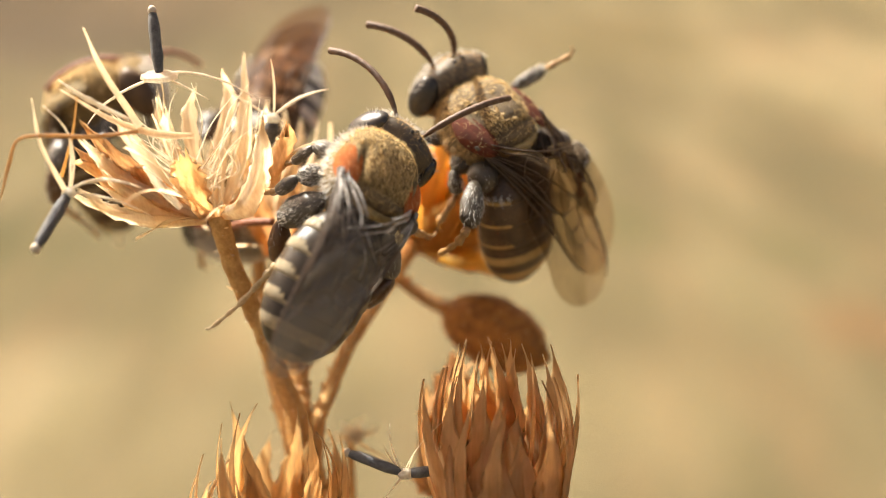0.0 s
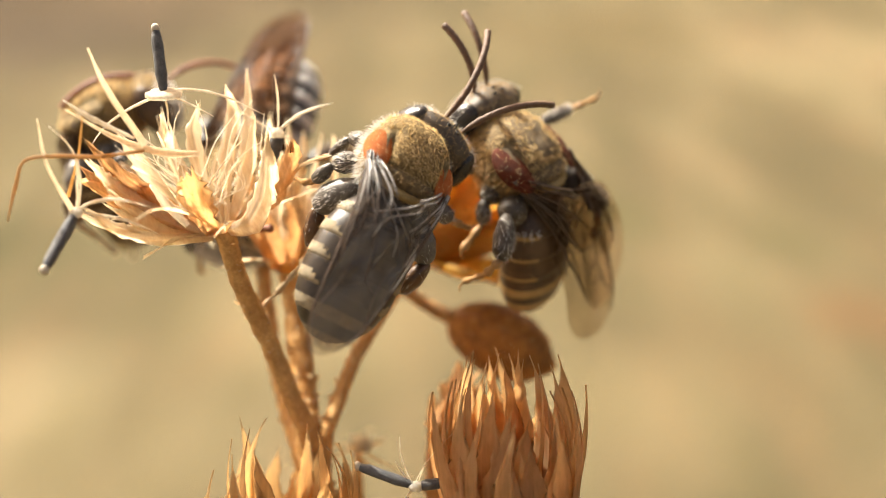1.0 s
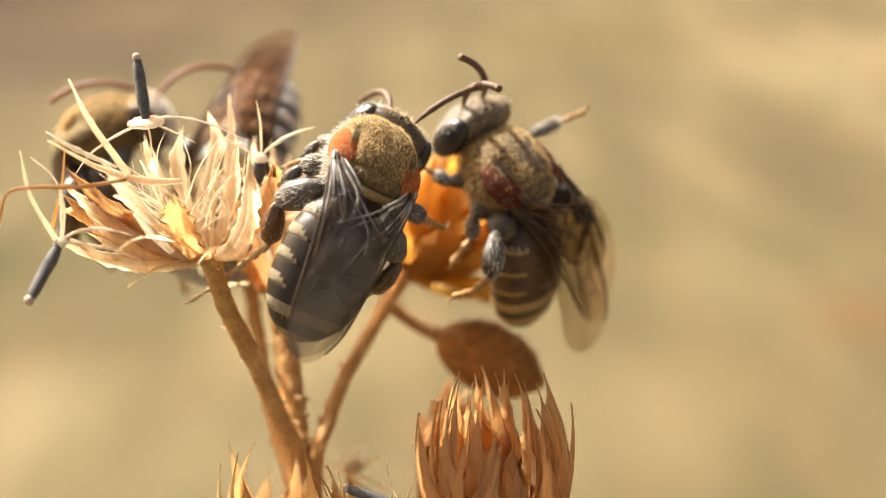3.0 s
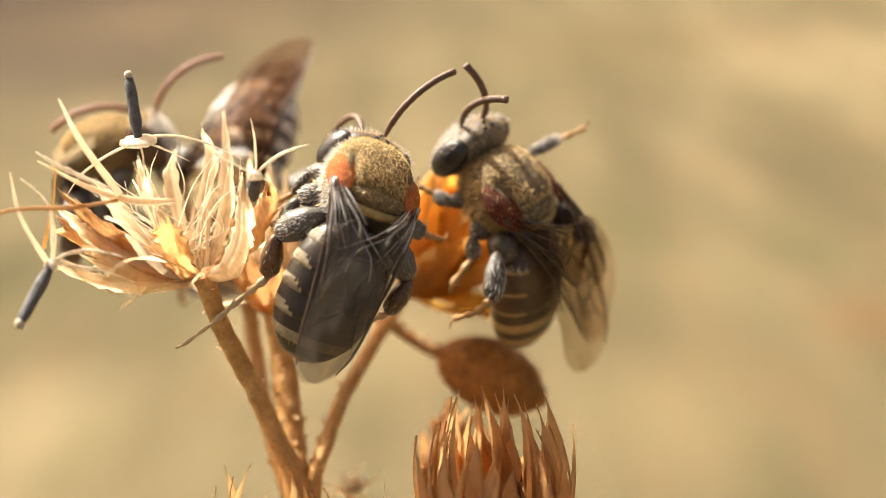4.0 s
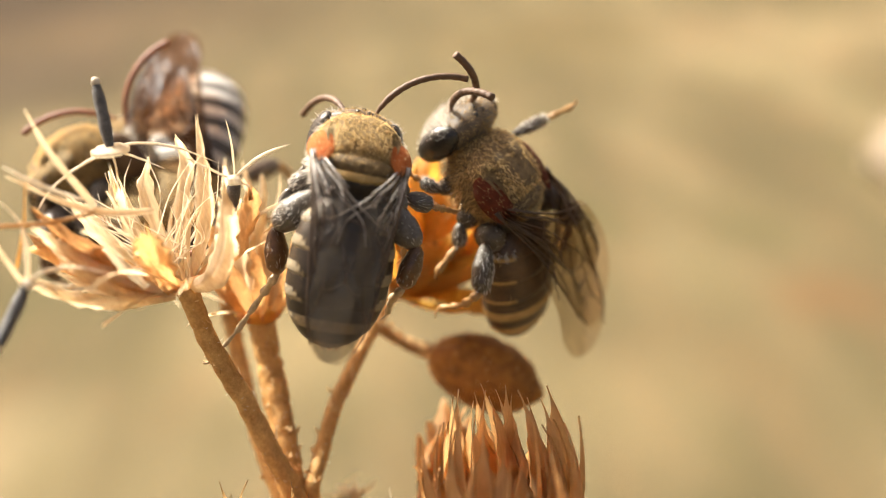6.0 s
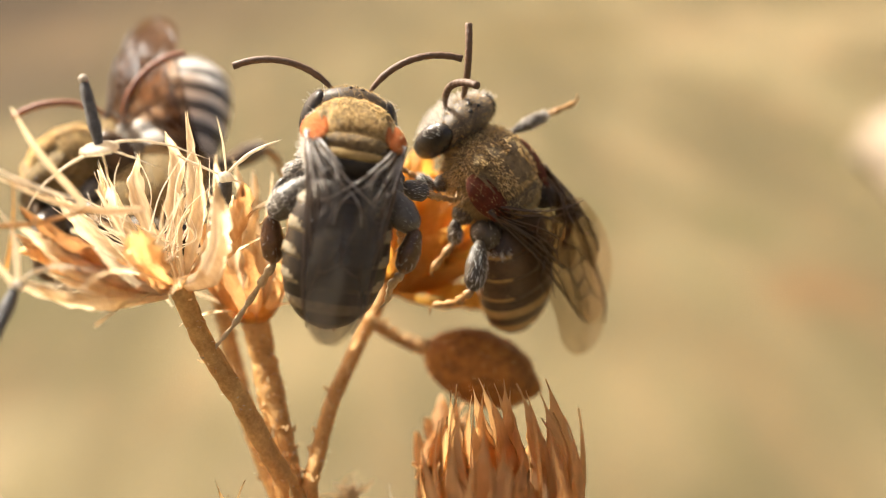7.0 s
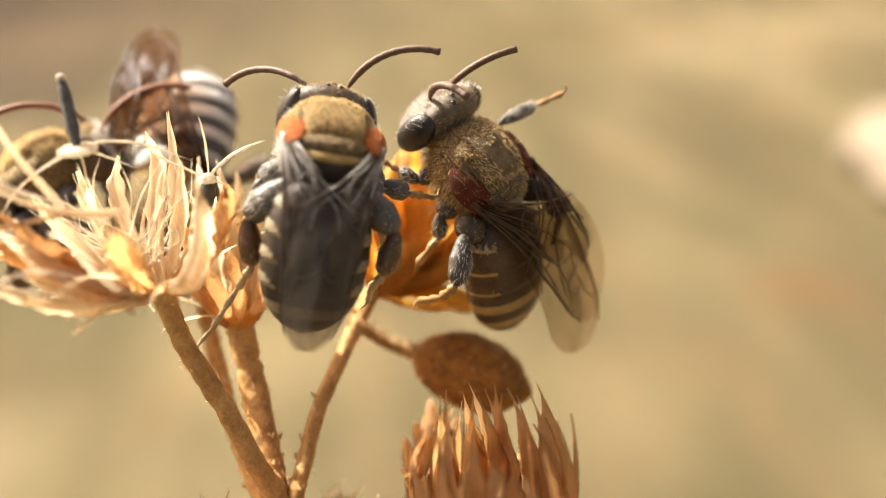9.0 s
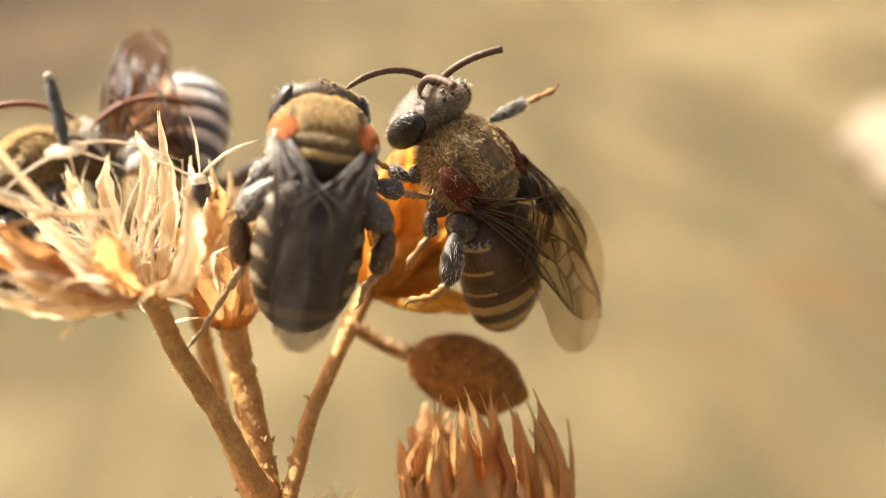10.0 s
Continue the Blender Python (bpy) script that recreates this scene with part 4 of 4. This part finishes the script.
def pappus_threads(head, base, count, seed, reach, sway, foot=1.0):
    """Fine white threads that rise and fan out of a bowl of bracts."""
    rnd = random.Random(seed)
    inward = head.matrix_basis.inverted()
    bm = bmesh.new()
    for _ in range(count):
        start = Vector(base) + Vector((rnd.uniform(-1.2, 0.6), rnd.uniform(-0.3, 1.2), rnd.uniform(0.1, 0.6))) * foot
        way = Vector((rnd.uniform(-1.0, 0.55), rnd.uniform(-0.2, 0.5), rnd.uniform(0.45, 1.0))).normalized() * rnd.uniform(*reach)
        bend = Vector((rnd.uniform(-1, 1), rnd.uniform(-1, 1), rnd.uniform(-1, 0.4))) * sway
        path = [start, start + way * 0.35 + bend * 0.5, start + way * 0.7 + bend, start + way + bend * 0.4]
        tube([(inward @ (p * MM)) / MM for p in path], [0.035, 0.03, 0.022, 0.008], 4, 4, bm=bm)
    return tagged(part("pappus", bm, PAPPUS, head, "fine white threads"), kind="stuff")


pappus_threads(straw_head, (-8.1, 30.4, 187.6), 34, 31, (1.8, 4.2), 0.9)
seed_head(plant, (-6.15, 33.7, 183.9), (0.0, 0.35, 0.94), [honey_kit, straw_kit, straw_kit], [(9, 0.6, 44, 3.4, 10), (8, 0.5, 28, 5.0, 8), (6, 0.25, 14, 6.0, 6)], 0.95, DEEP, 2, "straw seed head with an orange base", 12)
seed_head(plant, (-1.15, 36.7, 183.2), (0.72, 0.1, 0.62), deep_kit, [(8, 0.6, 66, 4.2, 10), (9, 0.5, 42, 5.0, 8), (7, 0.3, 20, 5.2, 6)], 0.8, DEEP, 3, "orange papery seed head")
tulip_head(plant, (1.95, 25.3, 176.6), (-0.01, 0.2, 0.97), 2.2, 7.2, [(18, 1.0, 0.86), (17, 0.93, 0.93), (14, 0.8, 0.98), (10, 0.6, 1.0), (5, 0.35, 0.96)], 4, "amber seed head of upright pointed bracts")
tulip_head(plant, (-5.8, 25.3, 175.3), (0.0, 0.2, 0.97), 2.3, 6.6, [(12, 1.1, 0.72), (11, 0.95, 0.86), (7, 0.6, 0.98)], 5, "russet seed head of sparse pointed bracts", 11, RUSSET)
seed_head(plant, (0.2, 30.6, 175.2), (-0.1, 0.3, 0.95), honey_kit, [(9, 1.2, 14, 4.2, 8), (9, 0.8, 6, 5.2, 8)], 1.4, AMBER, 6, "amber seed head standing behind another")
stem(plant, [(0.2, 30.6, 175.0), (-0.5, 30, 165), (-3, 29, 140), (-4.4, 28.2, 122)], [0.45, 0.45, 0.5, 0.6], 9)


# a tiny half-hidden head with a white tuft, low between the stems
low_head = seed_head(plant, (-3.75, 31.6, 176.7), (0.0, 0.1, 0.99), straw_thin, [(6, 0.12, 30, 0.9, 12)], 0.25, STRAW, 10, "tiny seed head with a white tuft", 0)
pappus_threads(low_head, (-3.4, 31.2, 176.9), 60, 41, (0.35, 0.75), 0.1, 0.25)
stem(plant, [(-3.75, 31.6, 176.6), (-3.9, 31.0, 168), (-4.5, 29.4, 148), (-4.6, 28.4, 124)], [0.16, 0.2, 0.28, 0.4], 11)


def bud(plant):
    """The closed dark capsule on its own side branch."""
    def skin(p):
        a = math.atan2(p.z, p.x)
        s = (1 + 0.05 * math.sin(a * 9) + 0.09 * noise.noise(p * 1.5)) * (1 + 0.22 * max(0, -p.y / 2.45) ** 2)
        return Vector((p.x * s, p.y, p.z * s)) * (1 - 0.12 * max(0, -p.y) / 2.5)
    ob = part("bud", ellipsoid(1.45, 2.45, 1.45, 36, 22, skin), BUD, plant, "closed dark brown bud")
    start, end = Vector((0.15, 35.5, 180.62)), Vector((4.25, 33.4, 179.4))
    d = (end - start).normalized()
    ob.matrix_basis = Matrix.Translation((start + end) / 2 * MM) @ (-d).to_track_quat("Y", "Z").to_matrix().to_4x4()
    rnd = random.Random(8)
    scales = [bract_mesh("bract", 2.3, 0.8, BUD, 0.8, -0.6, 300 + i, 0.6) for i in range(3)]
    for ring, (y, r, count) in enumerate(((1.7, 0.95, 8), (0.6, 1.36, 9), (-0.6, 1.34, 9))):
        for i in range(count):
            a = 360 * (i + 0.5 * (ring % 2)) / count
            m = Matrix.Rotation(radians(a), 4, "Y") @ Matrix.Translation((0, y * MM, r * MM)) @ Matrix.Rotation(radians(90 - (12, 2, -13)[ring]), 4, "X")
            share("bract", rnd.choice(scales), ob, m)
    fur(ob, ob, 400, 0.2, 0.025, FLAKE, (0, -0.4, 0), seed=71, name="bud_hair", lift=0.6)
    return ob


bud(plant)


# ---- loose seeds with their white scales ----
def loose_seed(top, bottom, radius, scales, label, seed, core=1.1):
    """A slate seed from top (corky end) to bottom, where white papery scales spread."""
    top, bottom = Vector(top), Vector(bottom)
    ob = thing("seed", Matrix.Translation(bottom * MM), label, "seed", "loose seeds")
    d = top - bottom
    part("seed_body", tube([d * 0.0, d * 0.3, d * 0.8, d * 0.97], [radius * 0.6, radius, radius * 0.9, radius * 0.55], 10, 4, 0.08, seed=seed), SEED, ob)
    part("seed_tip", ellipsoid(radius * 0.75, radius * 0.75, radius * 0.9, 10, 8, None, d * 0.98), CORK, ob, "pale corky tip")
    rnd = random.Random(seed)
    for tip, w in scales:
        v = Vector(tip) - bottom
        side = v.orthogonal().normalized() * 0.3
        sag = Vector((rnd.uniform(-1, 1), rnd.uniform(-1, 1), rnd.uniform(0, 1))) * v.length * 0.13
        part("pappus_scale", tube([-v * 0.06, v * 0.35 + sag, v * 0.7 + sag, v], [w * 0.3, w * 0.55, w * 0.4, 0.01], 6, 4, 0.3, flat=0.3, seed=seed), PAPPUS, ob)
    part("pappus_core", ellipsoid(radius * core, radius * core, radius * 0.8, 16, 10, lambda p: p * (1 + 0.3 * noise.noise(p * 5 + Vector((seed, 0, 0))))), PAPPUS, ob, "white papery crown")
    return ob


loose_seed((-9.7, 32.08, 193.86), (-9.48, 31.25, 191.8), 0.2, [((-6.3, 31.7, 190.9), 0.12), ((-12.0, 30.5, 190.2), 0.12), ((-9.5, 30.9, 190.4), 0.08), ((-8.0, 31.6, 190.9), 0.1)], "slate seed with white papery scales caught on bracts", 1, 3.0)
loose_seed((-12.4, 26.17, 187.77), (-11.75, 27.8, 189.0), 0.2, [((-12.44, 28.6, 191.6), 0.1), ((-9.3, 27.6, 189.2), 0.13), ((-9.4, 28.4, 187.9), 0.1), ((-11.7, 28.4, 190.6), 0.09)], "slate seed hanging below white scales", 2)
loose_seed((-6.25, 32.4, 189.0), (-6.0, 32.4, 190.0), 0.24, [((-4.0, 32.6, 191.0), 0.14), ((-6.0, 32.8, 192.0), 0.1), ((-7.5, 32.6, 190.9), 0.1), ((-5.2, 32.3, 189.4), 0.08)], "short slate seed with white feathery scales", 3)
loose_seed((-3.21, 25.6, 180.67), (-1.28, 25.2, 180.11), 0.19, [((-1.74, 25.8, 181.66), 0.05), ((0.02, 25.8, 181.77), 0.045), ((-2.1, 24.7, 179.2), 0.12), ((-1.9, 25.5, 180.9), 0.05)], "slate seed wedged between amber seed heads", 4)
loose_seed((-0.11, 25.6, 179.93), (-1.2, 25.25, 180.05), 0.19, [((-0.9, 25.4, 180.9), 0.06)], "slate seed wedged between amber seed heads", 5)


# dry petal scraps and threads round the straw head
def scrap(name, points, radii, label, mat=None, flat=0.3):
    ob = part(name, tube(points, radii, 8, 5, 0.12, flat=flat, seed=len(points)), mat or STRAW)
    return tagged(ob, label, "dry petal", "dry petal scraps")


scrap("dry_petal", [(-8.0, 29.2, 190.4), (-9.2, 29.1, 190.5), (-10.6, 29.3, 190.9), (-12.1, 29.3, 191.9)], [0.1, 0.15, 0.1, 0.02], "curled straw petal lying across the bracts")
scrap("dry_petal", [(-9.6, 28.7, 190.7), (-11.0, 28.5, 190.6), (-12.3, 28.3, 190.7), (-13.2, 28.2, 190.6), (-13.5, 27.9, 189.9), (-13.76, 27.4, 188.9)], [0.06, 0.09, 0.07, 0.06, 0.09, 0.03], "bent brown withered petal hanging over the rim", AMBER)
scrap("dry_petal", [(-9.7, 29.2, 190.7), (-10.76, 29.6, 192.42), (-11.23, 29.8, 193.73)], [0.13, 0.1, 0.02], "thin straw bristle standing above the bracts")


# ---- what moves ----
FRONT_BEE_ROWS = [
    (0, -2.19, 28.69, 189.08, 45.10, 37.60, 20.70, -28, 0),
    (0.5, -1.67, 29.45, 190.00, 43.42, 36.54, 16.71, -29, 0),
    (1, -1.37, 29.69, 189.72, 38.84, 35.86, 11.34, -29, 0),
    (1.5, -1.71, 29.78, 189.93, 37.69, 36.17, 9.17, -29, 1),
    (2, -2.00, 29.90, 190.39, 37.35, 36.28, 7.64, -29, 3),
    (2.5, -1.87, 29.89, 190.56, 36.50, 36.07, 5.48, -30, 5),
    (4, -1.78, 30.31, 190.22, 33.79, 29.62, 16.11, -50, -2),
    (4.5, -1.55, 30.47, 190.34, 30.97, 26.42, 11.88, -50, -1),
    (5, -1.64, 30.70, 190.61, 28.39, 23.31, 7.78, -50, 0),
    (5.5, -1.71, 30.87, 190.78, 25.18, 20.75, 3.85, -51, 2),
    (7, -1.59, 31.10, 191.20, 14.32, 18.18, 2.70, -66, 1),
    (7.5, -1.75, 31.19, 191.44, 15.85, 18.16, 2.93, -66, 0),
    (8, -1.89, 31.18, 191.35, 16.82, 17.95, 3.23, -66, 0),
    (8.5, -1.81, 31.15, 191.24, 17.78, 17.35, 3.24, -65, 0),
    (9, -1.84, 31.15, 191.20, 17.37, 17.57, 3.17, -66, 0),
    (9.5, -1.80, 31.22, 191.29, 17.13, 17.48, 3.05, -66, 0),
    (10, -1.84, 31.23, 191.24, 16.60, 17.70, 3.10, -67, 0),
]

SIDE_BEE_ROWS = [
    (0, 1.75, 33.15, 189.61, 33.50, -10.10, 43.50, -60, 5),
    (0.5, 2.53, 33.19, 189.08, 37.09, -7.09, 45.03, -59, 7),
    (1, 2.84, 33.23, 188.66, 41.60, -3.88, 47.96, -57, 9),
    (1.5, 3.09, 33.23, 188.61, 42.62, -3.89, 47.60, -55, 8),
    (2, 3.12, 33.23, 188.64, 43.74, -4.11, 47.45, -54, 7),
    (2.5, 3.11, 33.29, 188.74, 44.97, -4.72, 47.49, -52, 6),
    (4, 3.15, 33.50, 188.51, 46.39, -5.06, 49.67, -51, 3),
    (4.5, 3.57, 33.39, 188.25, 48.49, -6.17, 49.21, -48, 2),
    (5, 3.59, 33.45, 188.40, 51.48, -7.68, 49.01, -44, 0),
    (5.5, 3.23, 33.60, 188.63, 54.95, -8.48, 49.54, -40, -1),
    (7, 3.30, 33.67, 188.42, 55.34, -9.15, 43.61, -41, 0),
    (7.5, 3.44, 33.56, 188.30, 54.94, -9.05, 42.38, -41, -1),
    (8, 3.55, 33.52, 188.25, 54.48, -9.19, 41.56, -42, -2),
    (8.5, 3.34, 33.69, 188.58, 54.46, -9.86, 41.18, -43, -3),
    (9, 3.18, 33.80, 188.69, 54.48, -9.89, 41.56, -40, -2),
    (9.5, 3.11, 33.89, 188.77, 54.39, -9.99, 41.89, -38, -1),
    (10, 3.04, 33.94, 188.75, 54.20, -9.80, 42.40, -36, -1),
]

FRONT_ANTENNA_R = [(0, 2.1, 5.66, 2.47), (1, 2.3, 5.2, 2.4), (2.5, 1.81, 4.85, 0.4), (4, 1.6, 4.3, 3.2), (4.5, 1.11, 4.09, 3.11), (5, 2.3, 3.66, 3.03), (5.5, 3.43, 3.27, 2.65), (7, 2.79, 2.87, 1.38), (7.5, 3.46, 2.88, 1.78), (8, 3.02, 3.27, -0.83), (8.5, 3.31, 3.15, 2.06), (9, 3.36, 2.42, 2.3), (9.5, 2.80, 3.16, 1.66), (10, 2.92, 3.59, -0.06)]
FRONT_ANTENNA_L = [(0, -3.11, 3.82, -1.39), (1, -1.01, 4.32, 0.91), (2.5, -0.98, 3.74, -1.61), (4, -0.35, 4.40, -2.30), (5.5, -0.35, 4.40, -2.30), (7, -3.83, 2.62, 0.04), (7.5, -0.34, 4.66, -2.13), (8, -0.13, 4.70, -2.07), (8.5, -2.78, 3.52, -1.38), (9, -2.66, 3.83, -1.30), (9.5, 0.13, 4.75, -1.97), (10, 0.29, 4.67, -1.99)]
SIDE_ANTENNA_L = [(0, -2.04, 5.07, 0.48), (1, -1.18, 5.00, 1.36), (2.5, -1.74, 2.32, 2.25), (4, -0.74, 2.27, 2.55), (4.5, -0.77, 2.33, 2.55), (5, -0.92, 2.30, 2.53), (5.5, -1.21, 2.24, 2.44), (7, -1.21, 2.69, 2.49), (7.5, -1.25, 2.00, 2.38), (8, -0.98, 2.08, 2.48), (9, -1.28, 1.98, 2.36), (9.5, -1.19, 2.17, 2.43), (10, -1.28, 2.20, 2.42)]
SIDE_ANTENNA_R = [(0, -1.09, 3.99, 1.86), (1, 0.52, 5.41, 1.06), (2.5, -1.19, 3.95, 1.81), (4, -0.68, 4.23, 1.94), (4.5, -0.06, 3.68, 2.39), (5, -0.06, 4.19, 2.15), (5.5, -0.81, 4.08, 1.96), (7, 0.74, 4.66, 1.83), (7.5, 2.55, 2.88, 1.73), (8, 2.57, 2.55, 1.69), (9, 1.94, 2.41, 2.16), (9.5, 1.82, 2.37, 2.22), (10, 1.41, 2.37, 2.40)]
HIDDEN_BEE_ROWS = [
    (0, -14.84, 38.37, 189.19),
    (1, -14.37, 38.46, 189.04),
    (2.5, -14.10, 38.56, 189.43),
    (4.5, -13.75, 38.53, 189.17),
    (5.5, -13.61, 38.88, 189.14),
    (7.5, -13.39, 39.06, 189.12),
    (9, -13.61, 39.07, 189.01),
    (10, -13.67, 38.99, 189.08),
]
FEEDING_BEE_ROWS = [
    (0, -8.19, 37.11, 186.39),
    (1, -8.45, 37.28, 186.63),
    (2, -8.36, 37.57, 187.14),
    (2.5, -8.70, 37.38, 186.70),
    (4, -8.73, 37.52, 187.04),
    (4.5, -8.94, 37.53, 186.91),
    (5, -9.03, 37.60, 186.82),
    (5.5, -9.49, 37.85, 187.09),
    (7, -9.85, 38.43, 187.95),
    (7.5, -9.78, 38.49, 188.06),
    (8, -9.83, 38.37, 187.74),
    (9, -8.95, 38.09, 187.34),
    (10, -9.00, 37.99, 187.19),
]
HIDDEN_ANTENNA_R = [(0, -2.06, 3.83, -1.55), (1, -0.71, 5.08, -1.68), (2, 0.20, 6.87, -0.63), (2.5, -1.14, 4.89, -1.57), (4, 0.03, 6.89, 0.43), (4.5, 0.08, 5.86, -0.83), (5, -0.05, 6.32, 0.41), (5.5, -0.31, 5.61, 1.57), (7, -0.30, 6.16, 0.42), (7.5, -0.27, 6.48, 0.49), (8, -0.15, 6.21, 0.19), (9, -0.06, 6.40, -1.05), (10, 0.25, 6.24, -1.82)]
HIDDEN_ANTENNA_L = [(0, 0.29, -0.95, 0.85), (1, 0.76, -1.67, 1.25), (2, 0.33, -0.94, 2.38), (4.5, 0.55, -1.80, 2.13), (5.5, 0.69, -1.62, 2.32), (7, 0.15, -0.54, 2.80), (8, 0.13, -0.16, 2.63), (10, 0.10, 0.33, 1.96)]


def frame_pose(origin, forward, back):
    """A pose whose y goes forward and whose z goes (about) along back."""
    y = Vector(forward).normalized()
    x = y.cross(Vector(back)).normalized()
    m = Matrix((x, y, x.cross(y))).transposed().to_4x4()
    return Matrix.Translation(Vector(origin) * MM) @ m


def feeler_pose(base, tip, chord, bulge):
    """Antenna pose: its chord towards the tip, its arc bowed towards bulge."""
    d = (Vector(tip) - Vector(base)).normalized()
    b = Vector(bulge)
    b = (b - d * b.dot(d)).normalized()
    local_b = Vector((-0.7, 0, 0.7)) - chord * Vector((-0.7, 0, 0.7)).dot(chord)
    local_b.normalize()
    src = Matrix((chord, local_b, chord.cross(local_b))).transposed()
    dst = Matrix((d, b, d.cross(b))).transposed()
    return Matrix.Translation(Vector(base) * MM) @ (dst @ src.transposed()).to_4x4()


def move_tail(b, rows, lift=1.05, spread=0.45):
    """Abdomen and wings follow the bending of the body: rows of seconds, pitch, yaw and the wings' shift aside."""
    k = b["k"]
    walk(b["abdomen"], [(r[0], at(0, -1.31 * k, -0.64 * k, -r[1], 0, r[2])) for r in rows])
    for s, fore, w in b["wings"]:
        path = []
        for t, p, y, aside in rows:
            hinge = Vector((s * 1.42, -0.6, 0.42 if fore else 0.28)) * k
            a, c = radians(p), radians(y)
            tail = Vector((math.sin(c) * math.cos(a), -math.cos(c) * math.cos(a), math.sin(a)))
            back = Vector((0, math.sin(a), math.cos(a)))
            tip = Vector((0, -1.31, -0.64)) * k + tail * (5.4 if fore else 3.4) * k + back * (lift if fore else lift + 0.45) * k + Vector((s * spread + aside, 0, 0)) * k
            d = tip - hinge
            path.append((t, frame_pose(hinge, -d, back + Vector((-s * 0.15, 0, 0)))))
        walk(w, path)


def move_feelers(b, left, right, bulge):
    k = b["k"]
    for s, ob, chord in b["feelers"]:
        base = Vector((s * 0.38, 2.5, -0.4)) * k
        walk(ob, [(t, feeler_pose(base, p, chord, bulge(s))) for t, *p in (left if s < 0 else right)])


def motions():
    for b, rows, lift, shift, spread in ((front_bee, FRONT_BEE_ROWS, 1.95, 0, 0.65), (side_bee, SIDE_BEE_ROWS, 2.3, 1.9, 0.45)):
        walk(b["root"], [(r[0], at(*r[1:7])) for r in rows])
        early = -0.85 if b is front_bee else 0
        move_tail(b, [(r[0], r[7], r[8], shift + early * max(0, 1 - r[0] / 2.5)) for r in rows], lift, spread)
    walk(front_bee["head"], [(t, at(x, y, z, 0, 0, r)) for t, x, y, z, r in ((0, 0.35, 0.05, 0.15, -14), (1, 0.45, 0.0, 0.15, -18), (2.5, 0.35, 0.0, 0.1, -12), (4, 0.2, -0.1, -0.2, 0), (5.5, 0.1, -0.1, -0.2, 0), (7, 0, 0, 0.3, 0), (10, 0, 0, 0.3, 0))])
    for limb in front_bee["limbs"]:
        hip = limb.matrix_basis.translation / MM
        swing = -25 if limb is front_bee["limbs"][0] else 0
        walk(limb, [(0, at(*hip, 0, swing)), (2.5, at(*hip, 0, swing / 2)), (4, at(*hip)), (5.5, at(*hip)), (7, at(hip.x, hip.y, hip.z - 0.1, 7)), (10, at(hip.x, hip.y, hip.z - 0.1, 7))])
    walk(side_bee["head"], [(0, at(0.2, 0.2, 0.4)), (10, at(0.2, 0.2, 0.4))])
    move_feelers(front_bee, FRONT_ANTENNA_L, FRONT_ANTENNA_R, lambda s: (0, 0.3, 1))
    move_feelers(side_bee, SIDE_ANTENNA_L, SIDE_ANTENNA_R, lambda s: (-0.3, 0.3, 1))
    walk(hidden_bee["root"], [(t, frame_pose((x, y, z), (0.85, 0.2, 0.45), (-0.45, -0.1, 0.85))) for t, x, y, z in HIDDEN_BEE_ROWS])
    move_tail(hidden_bee, [(0, -84, 0, 0), (10, -84, 0, 0)])
    move_feelers(hidden_bee, HIDDEN_ANTENNA_L, HIDDEN_ANTENNA_R, lambda s: (-0.1, 0, 1))
    walk(feeding_bee["root"], [(t, frame_pose((x, y, z), (-0.15, -0.9, -0.4), (-0.05, -0.4, 0.9))) for t, x, y, z in FEEDING_BEE_ROWS])
    move_tail(feeding_bee, [(0, 8, 0, -1.6), (2, 8, 0, -0.6), (4, 8, 0, -2.2), (4.5, 8, 0, -1.4), (5.5, 8, 0, 0.0), (7, 8, 0, 0.8), (10, 8, 0, 1.0)], 2.35)
    move_feelers(feeding_bee, [(0, -2, 4, 1), (10, -2, 4, 1)], [(0, 2, 4, 1), (10, 2, 4, 1)], lambda s: (0, 0.6, 1))


motions()
